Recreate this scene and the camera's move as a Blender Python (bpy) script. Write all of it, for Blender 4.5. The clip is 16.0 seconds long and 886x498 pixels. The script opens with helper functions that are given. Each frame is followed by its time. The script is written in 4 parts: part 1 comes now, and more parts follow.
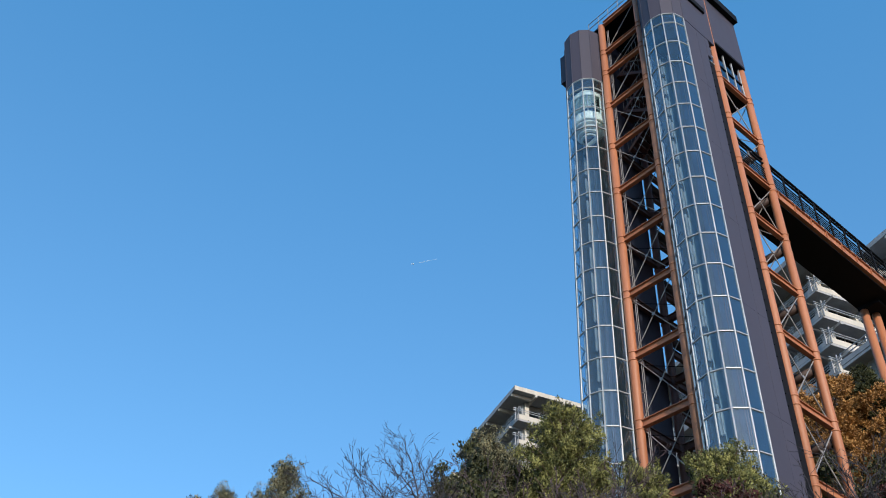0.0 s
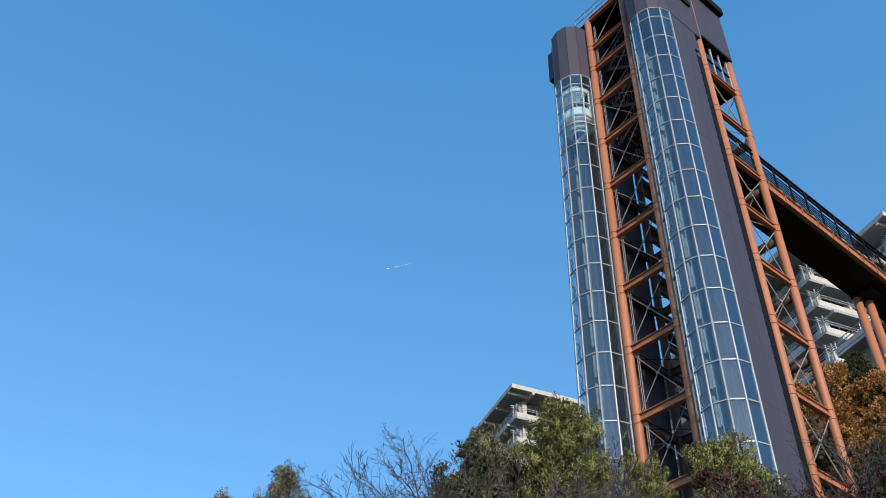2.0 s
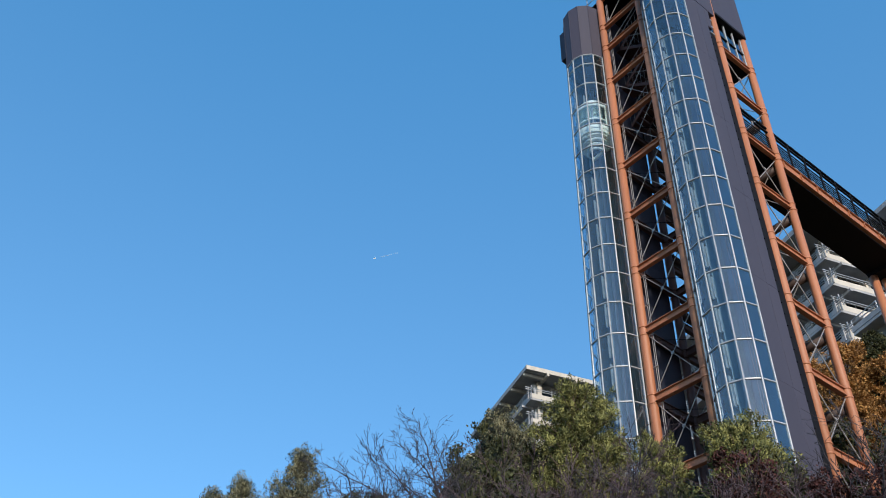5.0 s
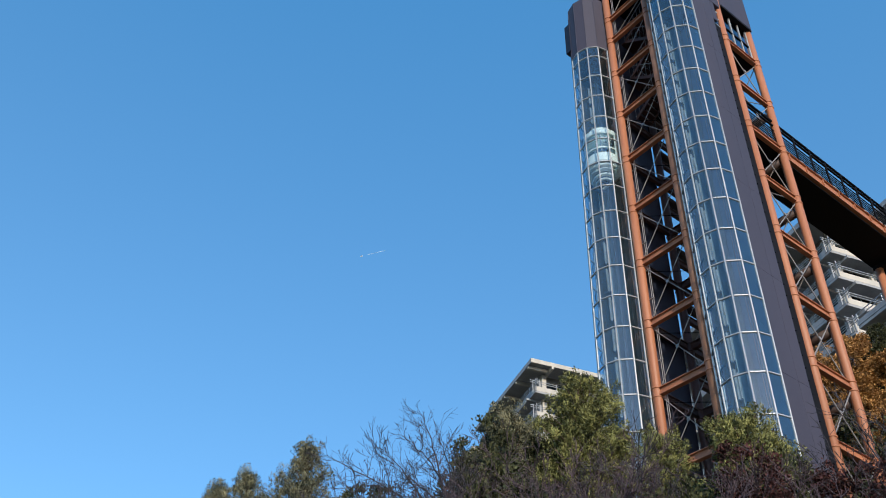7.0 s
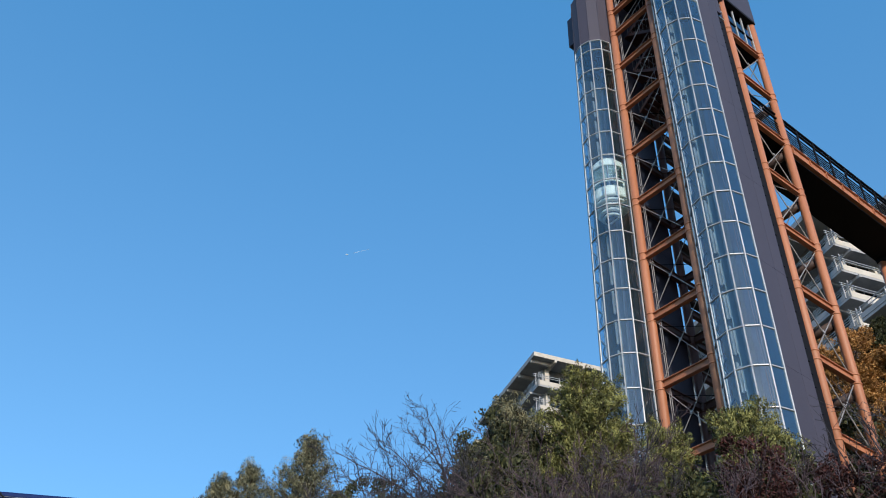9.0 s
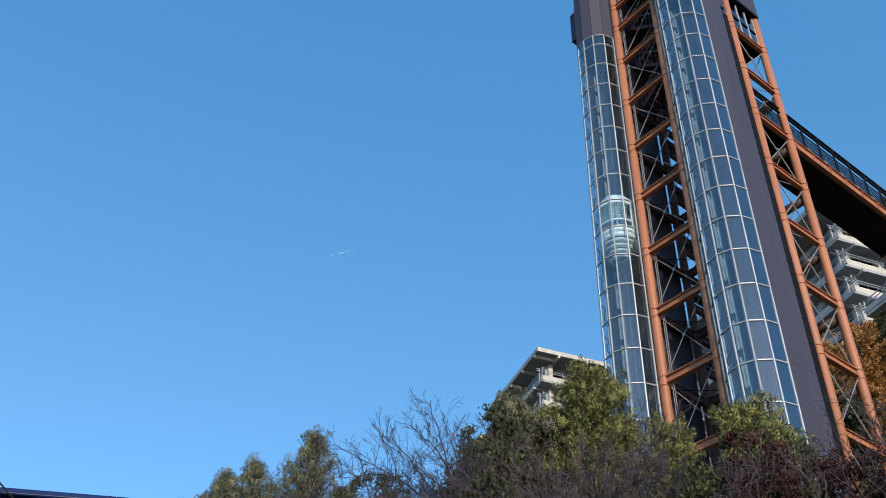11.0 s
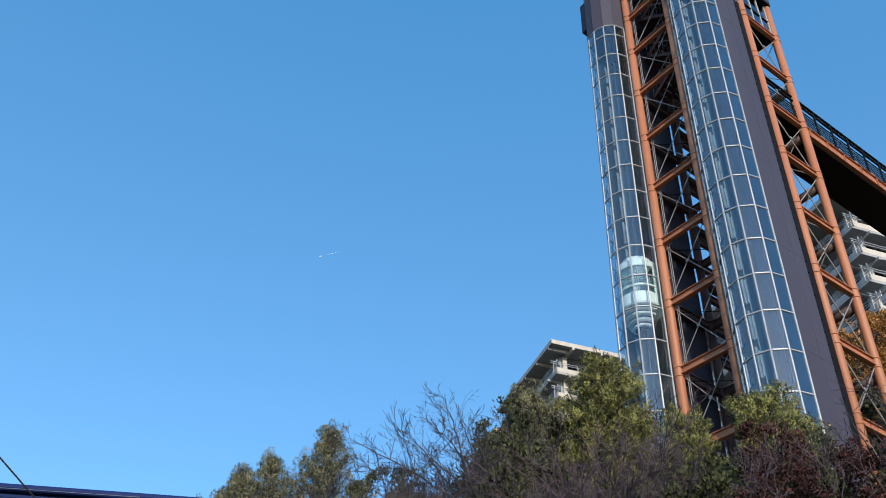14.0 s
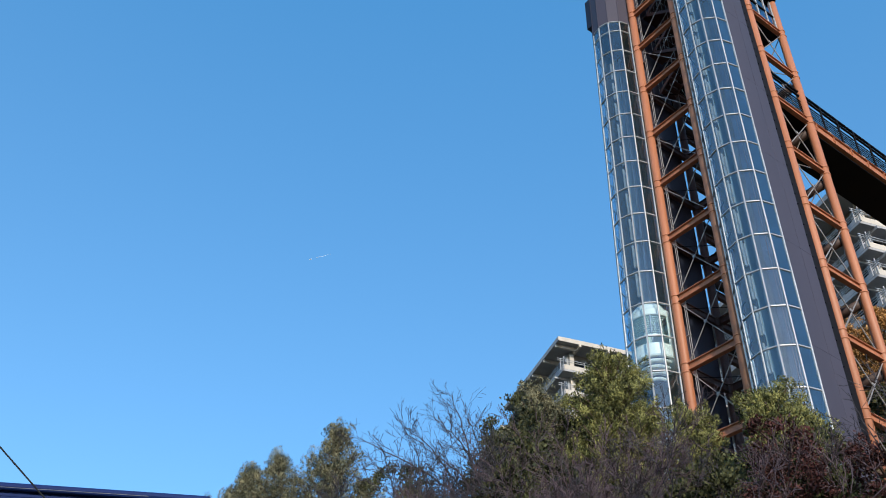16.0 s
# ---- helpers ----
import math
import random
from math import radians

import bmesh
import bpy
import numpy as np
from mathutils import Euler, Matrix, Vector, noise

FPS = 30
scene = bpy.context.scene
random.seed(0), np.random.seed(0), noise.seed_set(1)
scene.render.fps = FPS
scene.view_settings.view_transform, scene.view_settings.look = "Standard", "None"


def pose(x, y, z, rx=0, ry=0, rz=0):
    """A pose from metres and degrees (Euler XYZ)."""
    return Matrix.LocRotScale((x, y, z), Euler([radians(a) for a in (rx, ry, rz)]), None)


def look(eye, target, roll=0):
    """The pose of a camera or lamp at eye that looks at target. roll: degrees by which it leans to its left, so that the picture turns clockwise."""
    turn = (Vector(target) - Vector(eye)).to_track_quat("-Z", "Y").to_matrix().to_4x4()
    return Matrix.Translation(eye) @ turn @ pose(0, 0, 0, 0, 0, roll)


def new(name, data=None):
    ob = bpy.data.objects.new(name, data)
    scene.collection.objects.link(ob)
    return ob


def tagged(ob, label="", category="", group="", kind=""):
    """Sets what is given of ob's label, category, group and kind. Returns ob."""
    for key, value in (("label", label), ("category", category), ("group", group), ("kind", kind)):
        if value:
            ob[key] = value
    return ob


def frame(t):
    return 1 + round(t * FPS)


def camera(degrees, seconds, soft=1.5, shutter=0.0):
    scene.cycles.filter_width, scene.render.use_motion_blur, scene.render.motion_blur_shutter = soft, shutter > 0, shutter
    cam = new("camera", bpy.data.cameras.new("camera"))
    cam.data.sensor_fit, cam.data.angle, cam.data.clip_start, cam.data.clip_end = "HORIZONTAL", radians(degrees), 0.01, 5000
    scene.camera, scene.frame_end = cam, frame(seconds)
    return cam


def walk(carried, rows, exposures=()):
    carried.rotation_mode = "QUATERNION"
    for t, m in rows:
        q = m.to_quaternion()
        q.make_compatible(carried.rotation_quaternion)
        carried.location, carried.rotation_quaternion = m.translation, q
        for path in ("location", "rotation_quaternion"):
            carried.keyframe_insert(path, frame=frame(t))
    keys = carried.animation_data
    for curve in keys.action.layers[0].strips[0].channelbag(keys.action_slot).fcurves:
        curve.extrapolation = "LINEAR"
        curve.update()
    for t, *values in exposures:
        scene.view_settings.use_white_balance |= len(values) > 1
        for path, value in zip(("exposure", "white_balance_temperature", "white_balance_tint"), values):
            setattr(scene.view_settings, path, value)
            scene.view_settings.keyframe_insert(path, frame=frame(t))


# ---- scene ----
cam = camera(52.87, 16.0, soft=1.0)
EYE = (0.0, 0.0, 1.6)
walk(cam, [
    (0, pose(*EYE, 131.880, -3.585, -3.209)),
    (0.5, pose(*EYE, 131.896, -2.897, -2.982)),
    (1, pose(*EYE, 131.889, -2.444, -2.802)),
    (1.5, pose(*EYE, 131.913, -2.198, -2.586)),
    (2, pose(*EYE, 131.842, -2.061, -2.442)),
    (2.5, pose(*EYE, 131.512, -2.027, -2.330)),
    (3, pose(*EYE, 131.312, -2.052, -2.168)),
    (3.5, pose(*EYE, 131.152, -2.090, -1.991)),
    (4, pose(*EYE, 130.977, -2.104, -1.737)),
    (6.5, pose(*EYE, 130.338, -2.267, -1.154)),
    (7, pose(*EYE, 130.235, -2.313, -1.125)),
    (7.5, pose(*EYE, 130.152, -2.307, -1.060)),
    (8, pose(*EYE, 130.030, -2.333, -0.998)),
    (8.5, pose(*EYE, 129.919, -2.374, -0.992)),
    (9, pose(*EYE, 129.823, -2.368, -0.930)),
    (11.5, pose(*EYE, 129.453, -2.331, -0.540)),
    (12, pose(*EYE, 129.375, -2.262, -0.350)),
    (12.5, pose(*EYE, 129.330, -2.285, -0.138)),
    (13, pose(*EYE, 129.276, -2.348, 0.005)),
    (13.5, pose(*EYE, 129.159, -2.380, 0.179)),
    (14, pose(*EYE, 129.070, -2.306, 0.437)),
    (14.5, pose(*EYE, 129.040, -2.311, 0.671)),
    (15, pose(*EYE, 129.008, -2.263, 0.842)),
    (15.5, pose(*EYE, 128.973, -2.290, 0.892)),
    (16, pose(*EYE, 128.907, -2.260, 0.982)),
], exposures=((0, 1.01), (6.0, 0.98), (13.5, 0.98), (14.1, 1.08), (16.0, 1.1)))

# ---- world, sun, exposure ----
SUN = Vector((0.187, -0.984, 0.0)).normalized() * math.cos(radians(22)) + Vector((0, 0, math.sin(radians(22))))
world = bpy.data.worlds.new("sky")
scene.world = world
world.use_nodes = True
wn = world.node_tree.nodes
sky = wn.new("ShaderNodeTexSky")
sky.sky_type = "NISHITA"
sky.sun_disc = False
sky.sun_elevation = radians(22)
sky.sun_rotation = math.atan2(SUN.x, SUN.y)
sky.air_density, sky.dust_density, sky.ozone_density = 1.0, 0.8, 4.0
sky.altitude = 600
clear = wn.new("ShaderNodeHueSaturation")
clear.inputs["Hue"].default_value = 0.492
clear.inputs["Saturation"].default_value = 1.15
world.node_tree.links.new(sky.outputs[0], clear.inputs["Color"])
haze = wn.new("ShaderNodeMixRGB")
haze.inputs[0].default_value = 0.45
way = wn.new("ShaderNodeTexCoord")
split = wn.new("ShaderNodeSeparateXYZ")
level = wn.new("ShaderNodeValToRGB")
level.color_ramp.elements[0].position, level.color_ramp.elements[1].position = 0.3, 0.85
level.color_ramp.elements[0].color, level.color_ramp.elements[1].color = (0.27, 0.505, 0.80, 1), (0.095, 0.45, 0.96, 1)
veil = wn.new("ShaderNodeVectorMath")
veil.operation = "SCALE"
veil.inputs["Scale"].default_value = 2.45
world.node_tree.links.new(way.outputs["Generated"], split.inputs[0])
world.node_tree.links.new(split.outputs["Z"], level.inputs[0])
world.node_tree.links.new(level.outputs[0], veil.inputs[0])
world.node_tree.links.new(veil.outputs[0], haze.inputs[2])
world.node_tree.links.new(clear.outputs[0], haze.inputs[1])
world.node_tree.links.new(haze.outputs[0], wn["Background"].inputs[0])
wn["Background"].inputs[1].default_value = 0.155
sun_data = bpy.data.lights.new("sun", "SUN")
sun_data.energy, sun_data.angle, sun_data.color = 2.45, radians(0.5), (1.0, 0.875, 0.73)
sun = new("sun", sun_data)
sun.matrix_world = look(SUN * 200, (0, 0, 0))

# ---- materials ----


def material(name, base, rough=0.6, metal=0.0, vary=0.25, size=1.5, grain=40.0, bump=0.15, tint=None, per_piece=0.0, streak=0.0):
    """Procedural surface: base colour, large stains, fine grain and relief."""
    m = bpy.data.materials.new(name)
    m.use_nodes = True
    n, ln = m.node_tree.nodes, m.node_tree.links.new
    b = n["Principled BSDF"]
    tc = n.new("ShaderNodeTexCoord")
    big, fine = n.new("ShaderNodeTexNoise"), n.new("ShaderNodeTexNoise")
    big.inputs["Scale"].default_value, big.inputs["Detail"].default_value = 1.0 / size, 6
    fine.inputs["Scale"].default_value, fine.inputs["Detail"].default_value = grain, 3
    mp = n.new("ShaderNodeMapping")
    if streak:
        mp.inputs["Scale"].default_value = (3.0, 3.0, 0.25)
    ln(tc.outputs["Object"], mp.inputs[0])
    ln(mp.outputs[0], big.inputs["Vector"])
    ln(tc.outputs["Object"], fine.inputs["Vector"])
    add = n.new("ShaderNodeMath")
    add.operation = "MULTIPLY_ADD"
    add.inputs[1].default_value = 0.35
    ln(fine.outputs[0], add.inputs[0])
    ln(big.outputs[0], add.inputs[2])
    last = add
    if per_piece:
        info = n.new("ShaderNodeObjectInfo")
        pm = n.new("ShaderNodeMath")
        pm.operation = "MULTIPLY_ADD"
        pm.inputs[1].default_value = per_piece
        ln(info.outputs["Random"], pm.inputs[0])
        ln(last.outputs[0], pm.inputs[2])
        last = pm
    ramp = n.new("ShaderNodeValToRGB")
    c = Vector(base)
    other = Vector(tint) if tint else c * (1 + vary)
    ramp.color_ramp.elements[0].position, ramp.color_ramp.elements[1].position = 0.4, 0.95 + per_piece
    ramp.color_ramp.elements[0].color = (*(c * (1 - vary)), 1)
    ramp.color_ramp.elements[1].color = (*other, 1)
    ln(last.outputs[0], ramp.inputs[0])
    ln(ramp.outputs[0], b.inputs["Base Color"])
    rr = n.new("ShaderNodeMapRange")
    rr.inputs[3].default_value, rr.inputs[4].default_value = rough - 0.08, min(1.0, rough + 0.12)
    ln(big.outputs[0], rr.inputs[0])
    ln(rr.outputs[0], b.inputs["Roughness"])
    b.inputs["Metallic"].default_value = metal
    if bump:
        bp = n.new("ShaderNodeBump")
        bp.inputs["Strength"].default_value, bp.inputs["Distance"].default_value = bump, 0.01
        ln(fine.outputs[0], bp.inputs["Height"])
        ln(bp.outputs[0], b.inputs["Normal"])
    return m


def leafage(name, low, high, each=0.55, clump=2.2):
    """Leaves that vary from leaf to leaf."""
    m = bpy.data.materials.new(name)
    m.use_nodes = True
    n, ln = m.node_tree.nodes, m.node_tree.links.new
    b = n["Principled BSDF"]
    geo = n.new("ShaderNodeNewGeometry")
    tc, ns = n.new("ShaderNodeTexCoord"), n.new("ShaderNodeTexNoise")
    ns.inputs["Scale"].default_value, ns.inputs["Detail"].default_value = clump, 1
    ln(tc.outputs["Object"], ns.inputs["Vector"])
    mul = n.new("ShaderNodeMath")
    mul.operation = "MULTIPLY_ADD"
    mul.inputs[1].default_value = each
    ln(geo.outputs["Random Per Island"], mul.inputs[0])
    ln(ns.outputs[0], mul.inputs[2])
    ramp = n.new("ShaderNodeValToRGB")
    ramp.color_ramp.elements[0].position, ramp.color_ramp.elements[1].position = 0.25 + each / 2, 0.75 + each * 0.56
    ramp.color_ramp.elements[0].color, ramp.color_ramp.elements[1].color = (*low, 1), (*high, 1)
    ln(mul.outputs[0], ramp.inputs[0])
    ln(ramp.outputs[0], b.inputs["Base Color"])
    b.inputs["Roughness"].default_value = 0.7
    b.inputs["Specular IOR Level"].default_value = 0.25
    return m


def glazing(name, tint, ior=1.5, rough=0.01, wave=0.01, dust=0.0):
    """Clear tinted pane: it lets light through, mirrors by its angle and may carry a film of dust."""
    m = bpy.data.materials.new(name)
    m.use_nodes = True
    n, ln = m.node_tree.nodes, m.node_tree.links.new
    n.remove(n["Principled BSDF"])
    tr, gl, mix, lw = n.new("ShaderNodeBsdfTransparent"), n.new("ShaderNodeBsdfGlossy"), n.new("ShaderNodeMixShader"), n.new("ShaderNodeLayerWeight")
    tr.inputs[0].default_value = (*tint, 1)
    gl.inputs["Roughness"].default_value = rough
    gl.inputs["Color"].default_value = (0.95, 0.97, 1.0, 1)
    lw.inputs["Blend"].default_value = 0.5
    pw, ma = n.new("ShaderNodeMath"), n.new("ShaderNodeMath")
    pw.operation, ma.operation = "POWER", "MULTIPLY_ADD"
    pw.inputs[1].default_value = 4.5
    f0 = ((ior - 1) / (ior + 1)) ** 2
    ma.inputs[1].default_value, ma.inputs[2].default_value = 1 - f0, f0
    ln(lw.outputs["Facing"], pw.inputs[0])
    ln(pw.outputs[0], ma.inputs[0])
    tc, ns, bp = n.new("ShaderNodeTexCoord"), n.new("ShaderNodeTexNoise"), n.new("ShaderNodeBump")
    ns.inputs["Scale"].default_value = 1.3
    bp.inputs["Strength"].default_value, bp.inputs["Distance"].default_value = wave, 0.05
    ln(tc.outputs["Object"], ns.inputs["Vector"])
    ln(ns.outputs[0], bp.inputs["Height"])
    ln(bp.outputs[0], gl.inputs["Normal"])
    ln(ma.outputs[0], mix.inputs[0])
    ln(tr.outputs[0], mix.inputs[1])
    ln(gl.outputs[0], mix.inputs[2])
    last = mix
    if dust:
        film, over, blot, amount = n.new("ShaderNodeBsdfDiffuse"), n.new("ShaderNodeMixShader"), n.new("ShaderNodeTexNoise"), n.new("ShaderNodeMapRange")
        film.inputs[0].default_value = (0.42, 0.55, 0.58, 1)
        blot.inputs["Scale"].default_value, blot.inputs["Detail"].default_value = 0.9, 5
        amount.inputs[1].default_value, amount.inputs[2].default_value = 0.3, 0.7
        amount.inputs[3].default_value, amount.inputs[4].default_value = dust * 0.4, dust * 1.6
        ln(tc.outputs["Object"], blot.inputs["Vector"])
        ln(blot.outputs[0], amount.inputs[0])
        ln(amount.outputs[0], over.inputs[0])
        ln(mix.outputs[0], over.inputs[1])
        ln(film.outputs[0], over.inputs[2])
        last = over
    ln(last.outputs[0], n["Material Output"].inputs[0])
    return m


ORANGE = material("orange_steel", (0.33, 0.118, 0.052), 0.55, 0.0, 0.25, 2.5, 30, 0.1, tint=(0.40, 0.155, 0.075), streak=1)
# Darker copy of the inner brown: the pipes' shade put into the colour.
PIPESHADE = material("pipe_shade_steel", (0.035, 0.017, 0.013), 0.6, 0.0, 0.3, 1.5, 30, 0.1)
# Brown of the stairs; on inner columns and beams it holds orange steel's shade.
BROWNSHADE = material("brown_shaded_steel", (0.09, 0.038, 0.029), 0.55, 0.0, 0.3, 1.5, 30, 0.1)
PANEL = material("dark_cladding", (0.046, 0.043, 0.063), 0.55, 0.0, 0.12, 3.0, 60, 0.05, streak=1, per_piece=0.1)
PANEL.node_tree.nodes["Principled BSDF"].inputs["Specular IOR Level"].default_value = 0.25
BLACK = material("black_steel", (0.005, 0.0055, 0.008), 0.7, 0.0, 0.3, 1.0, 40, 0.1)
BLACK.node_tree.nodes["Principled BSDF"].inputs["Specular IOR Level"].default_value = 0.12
FRAME = material("aluminium", (0.31, 0.33, 0.35), 0.45, 0.3, 0.12, 1.0, 50, 0.05)
ROD = material("galvanised_rod", (0.24, 0.225, 0.22), 0.5, 0.3, 0.2, 0.5, 50, 0.05)
STEELGREY = material("grey_steel", (0.10, 0.11, 0.13), 0.5, 0.2, 0.2, 0.8, 40, 0.05)
BLUELINING = material("blue_shaft_lining", (0.13, 0.24, 0.37), 0.6, 0.0, 0.2, 1.5, 20, 0.05)
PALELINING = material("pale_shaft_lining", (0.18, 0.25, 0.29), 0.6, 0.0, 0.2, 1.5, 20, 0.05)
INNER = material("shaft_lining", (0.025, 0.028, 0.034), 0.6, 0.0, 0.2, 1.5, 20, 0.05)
GLASS = glazing("shaft_glass", (0.87, 0.935, 0.97), 1.78, dust=0.009)
CARGLASS = glazing("car_glass", (0.70, 0.84, 0.84), 1.45)
WINGLASS = glazing("window_glass", (0.35, 0.42, 0.5), 1.6)
WHITE = material("white_enamel", (0.86, 0.85, 0.76), 0.35, 0.0, 0.06, 0.8, 40, 0.03)
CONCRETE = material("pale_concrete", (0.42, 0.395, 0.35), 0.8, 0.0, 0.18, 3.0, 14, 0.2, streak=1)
# Also given to faces turned from the sun, so it holds their shade.
GREYSHADECON = material("grey_and_shade_concrete", (0.27, 0.28, 0.295), 0.8, 0.0, 0.18, 3.0, 14, 0.2, streak=1)
ROOM = material("dim_wall", (0.16, 0.15, 0.14), 0.8, 0.0, 0.2, 2.0, 14, 0.1)
BARK = material("bark", (0.10, 0.072, 0.055), 0.9, 0.0, 0.35, 0.3, 25, 0.6)
TWIG = material("twig", (0.03, 0.027, 0.034), 0.85, 0.0, 0.3, 0.6, 30, 0.2)
TWIGRED = material("reddish_twig", (0.062, 0.042, 0.052), 0.85, 0.0, 0.3, 0.6, 30, 0.2)
SOIL = material("soil_and_litter", (0.075, 0.062, 0.035), 0.95, 0.0, 0.4, 4.0, 3.0, 0.8, tint=(0.10, 0.09, 0.045))
SLATE = material("dark_blue_roof", (0.007, 0.019, 0.085), 0.6, 0.0, 0.2, 1.0, 20, 0.05)
SLATE.node_tree.nodes["Principled BSDF"].inputs["Specular IOR Level"].default_value = 0.12
CABLE = material("black_cable", (0.0015, 0.0035, 0.005), 0.9, 0.0, 0.2, 0.4, 30, 0.1)
CYPRESS = leafage("cypress_spray", (0.013, 0.021, 0.009), (0.265, 0.27, 0.088), 0.2, 4.5)
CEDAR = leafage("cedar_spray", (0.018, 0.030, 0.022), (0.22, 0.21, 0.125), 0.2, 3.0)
DARKLEAF = leafage("evergreen_leaf", (0.014, 0.020, 0.009), (0.065, 0.07, 0.028))
AUTUMN = leafage("russet_leaf", (0.16, 0.076, 0.028), (0.50, 0.28, 0.095), 0.35)
MAROON = leafage("maroon_leaf", (0.022, 0.010, 0.009), (0.075, 0.027, 0.025))
CLOUD = material("vapour", (0.85, 0.93, 0.97), 1.0, 0.0, 0.02, 5.0, 1.0, 0.0)
CLOUD.node_tree.nodes["Principled BSDF"].inputs["Alpha"].default_value = 0.5

# ---- building blocks ----


def mesh_of(name, bm, mat, smooth=False):
    me = bpy.data.meshes.new(name)
    bm.to_mesh(me)
    bm.free()
    me.materials.append(mat)
    if smooth:
        for p in me.polygons:
            p.use_smooth = True
    return me


def part(name, data, parent, label="", at=None, mat=None, smooth=False):
    """One mesh object under a thing or a part; data is a bmesh (with mat) or a mesh to share."""
    me = mesh_of(name, data, mat, smooth) if isinstance(data, bmesh.types.BMesh) else data
    ob = new(name, me)
    ob.parent = parent
    if at is not None:
        ob.matrix_basis = at
    if label:
        ob["label"] = label
    return ob


def thing(name, at, label, category, group="", kind=""):
    return tagged_at(new(name), at, label, category, group, kind)


def tagged_at(ob, at, label, category, group="", kind=""):
    ob.matrix_basis = at
    return tagged(ob, label, category, group, kind)


def box(bm, x0, x1, y0, y1, z0, z1, bevel=0.0):
    r = bmesh.ops.create_cube(bm, size=1, matrix=Matrix.Translation(((x0 + x1) / 2, (y0 + y1) / 2, (z0 + z1) / 2)) @ Matrix.Diagonal((x1 - x0, y1 - y0, z1 - z0, 1)))
    if bevel:
        es = {e for v in r["verts"] for e in v.link_edges}
        bmesh.ops.bevel(bm, geom=list(es), offset=bevel, segments=1, affect="EDGES")
    return bm


def abox(*dims, bevel=0.012):
    return box(bmesh.new(), *dims, bevel)


def rod(bm, a, b, r, sides=8, r2=None):
    a, b = Vector(a), Vector(b)
    d = b - a
    m = Matrix.Translation((a + b) / 2) @ d.to_track_quat("Z", "Y").to_matrix().to_4x4()
    bmesh.ops.create_cone(bm, cap_ends=True, segments=sides, radius1=r, radius2=r if r2 is None else r2, depth=d.length, matrix=m)
    return bm


def prism(bm, pts, z0, z1):
    """Upright solid on a plan outline, counted anticlockwise."""
    lo = [bm.verts.new((x, y, z0)) for x, y in pts]
    hi = [bm.verts.new((x, y, z1)) for x, y in pts]
    k = len(pts)
    for i in range(k):
        j = (i + 1) % k
        bm.faces.new((lo[i], lo[j], hi[j], hi[i]))
    bm.faces.new(hi)
    bm.faces.new(lo[::-1])
    return bm


def revolve(bm, profile, a0, a1, n):
    """Lathe (radius, z) pairs about z between two angles in degrees."""
    rings = []
    for i in range(n + 1):
        a = radians(a0 + (a1 - a0) * i / n)
        rings.append([bm.verts.new((r * math.cos(a), r * math.sin(a), z)) for r, z in profile])
    for p, q in zip(rings, rings[1:]):
        for i in range(len(profile) - 1):
            bm.faces.new((p[i], q[i], q[i + 1], p[i + 1]))
    return bm


def ibeam(length, depth=0.34, width=0.2, web=0.05, flange=0.035):
    """I-section along +x from 0, centred on y and z."""
    bm = bmesh.new()
    box(bm, 0, length, -web / 2, web / 2, -depth / 2 + flange, depth / 2 - flange)
    for s in (-1, 1):
        z = s * (depth / 2 - flange / 2)
        box(bm, 0, length, -width / 2, width / 2, z - flange / 2, z + flange / 2, 0.006)
    return bm


# ---- ground ----


def smooth(a, b, x):
    t = np.clip((x - a) / (b - a), 0, 1)
    return t * t * (3 - 2 * t)


def height(x, y):
    hill = 36 * smooth(30, 66, y + 0.35 * x) * smooth(4, 26, x - 0.02 * y)
    left = 9 * smooth(20, 46, y)
    far = 20 * smooth(50, 90, y)
    return np.maximum(hill, left + far)


def ground():
    xs = np.concatenate([np.linspace(-2500, -160, 12), np.linspace(-130, 150, 113), np.linspace(180, 2500, 12)])
    ys = np.concatenate([np.linspace(-2500, -80, 12), np.linspace(-60, 170, 93), np.linspace(200, 2500, 12)])
    gx, gy = np.meshgrid(xs, ys)
    rng = np.random.default_rng(3)
    gz = height(gx, gy) + rng.normal(0, 0.06, gx.shape)
    vs = np.stack([gx, gy, gz], -1).reshape(-1, 3)
    w = len(xs)
    fs = [(j * w + i, j * w + i + 1, (j + 1) * w + i + 1, (j + 1) * w + i) for j in range(len(ys) - 1) for i in range(w - 1)]
    me = bpy.data.meshes.new("ground")
    me.from_pydata(vs.tolist(), [], fs)
    me.materials.append(SOIL)
    tagged(new("ground", me), "wooded hillside of bare brown soil and litter", "ground", kind="structure")


ground()

# ---- the lift tower ----
TOWER = pose(7.6, 27.79, 0, 0, 0, -53.2)
LEVELS = [18.7 + 3.0 * k for k in range(-6, 7)]
TOP = [39.34, 41.1, 43.67]
RAD = 1.07


def tube_column(top, bottom=-0.3, r=0.18, collars=()):
    bm = rod(bmesh.new(), (0, 0, bottom), (0, 0, top), r, 20)
    for z in collars:
        for dz in (-0.2, 0.16):
            rod(bm, (0, 0, z + dz - 0.025), (0, 0, z + dz + 0.025), r + 0.025, 20)
    return bm


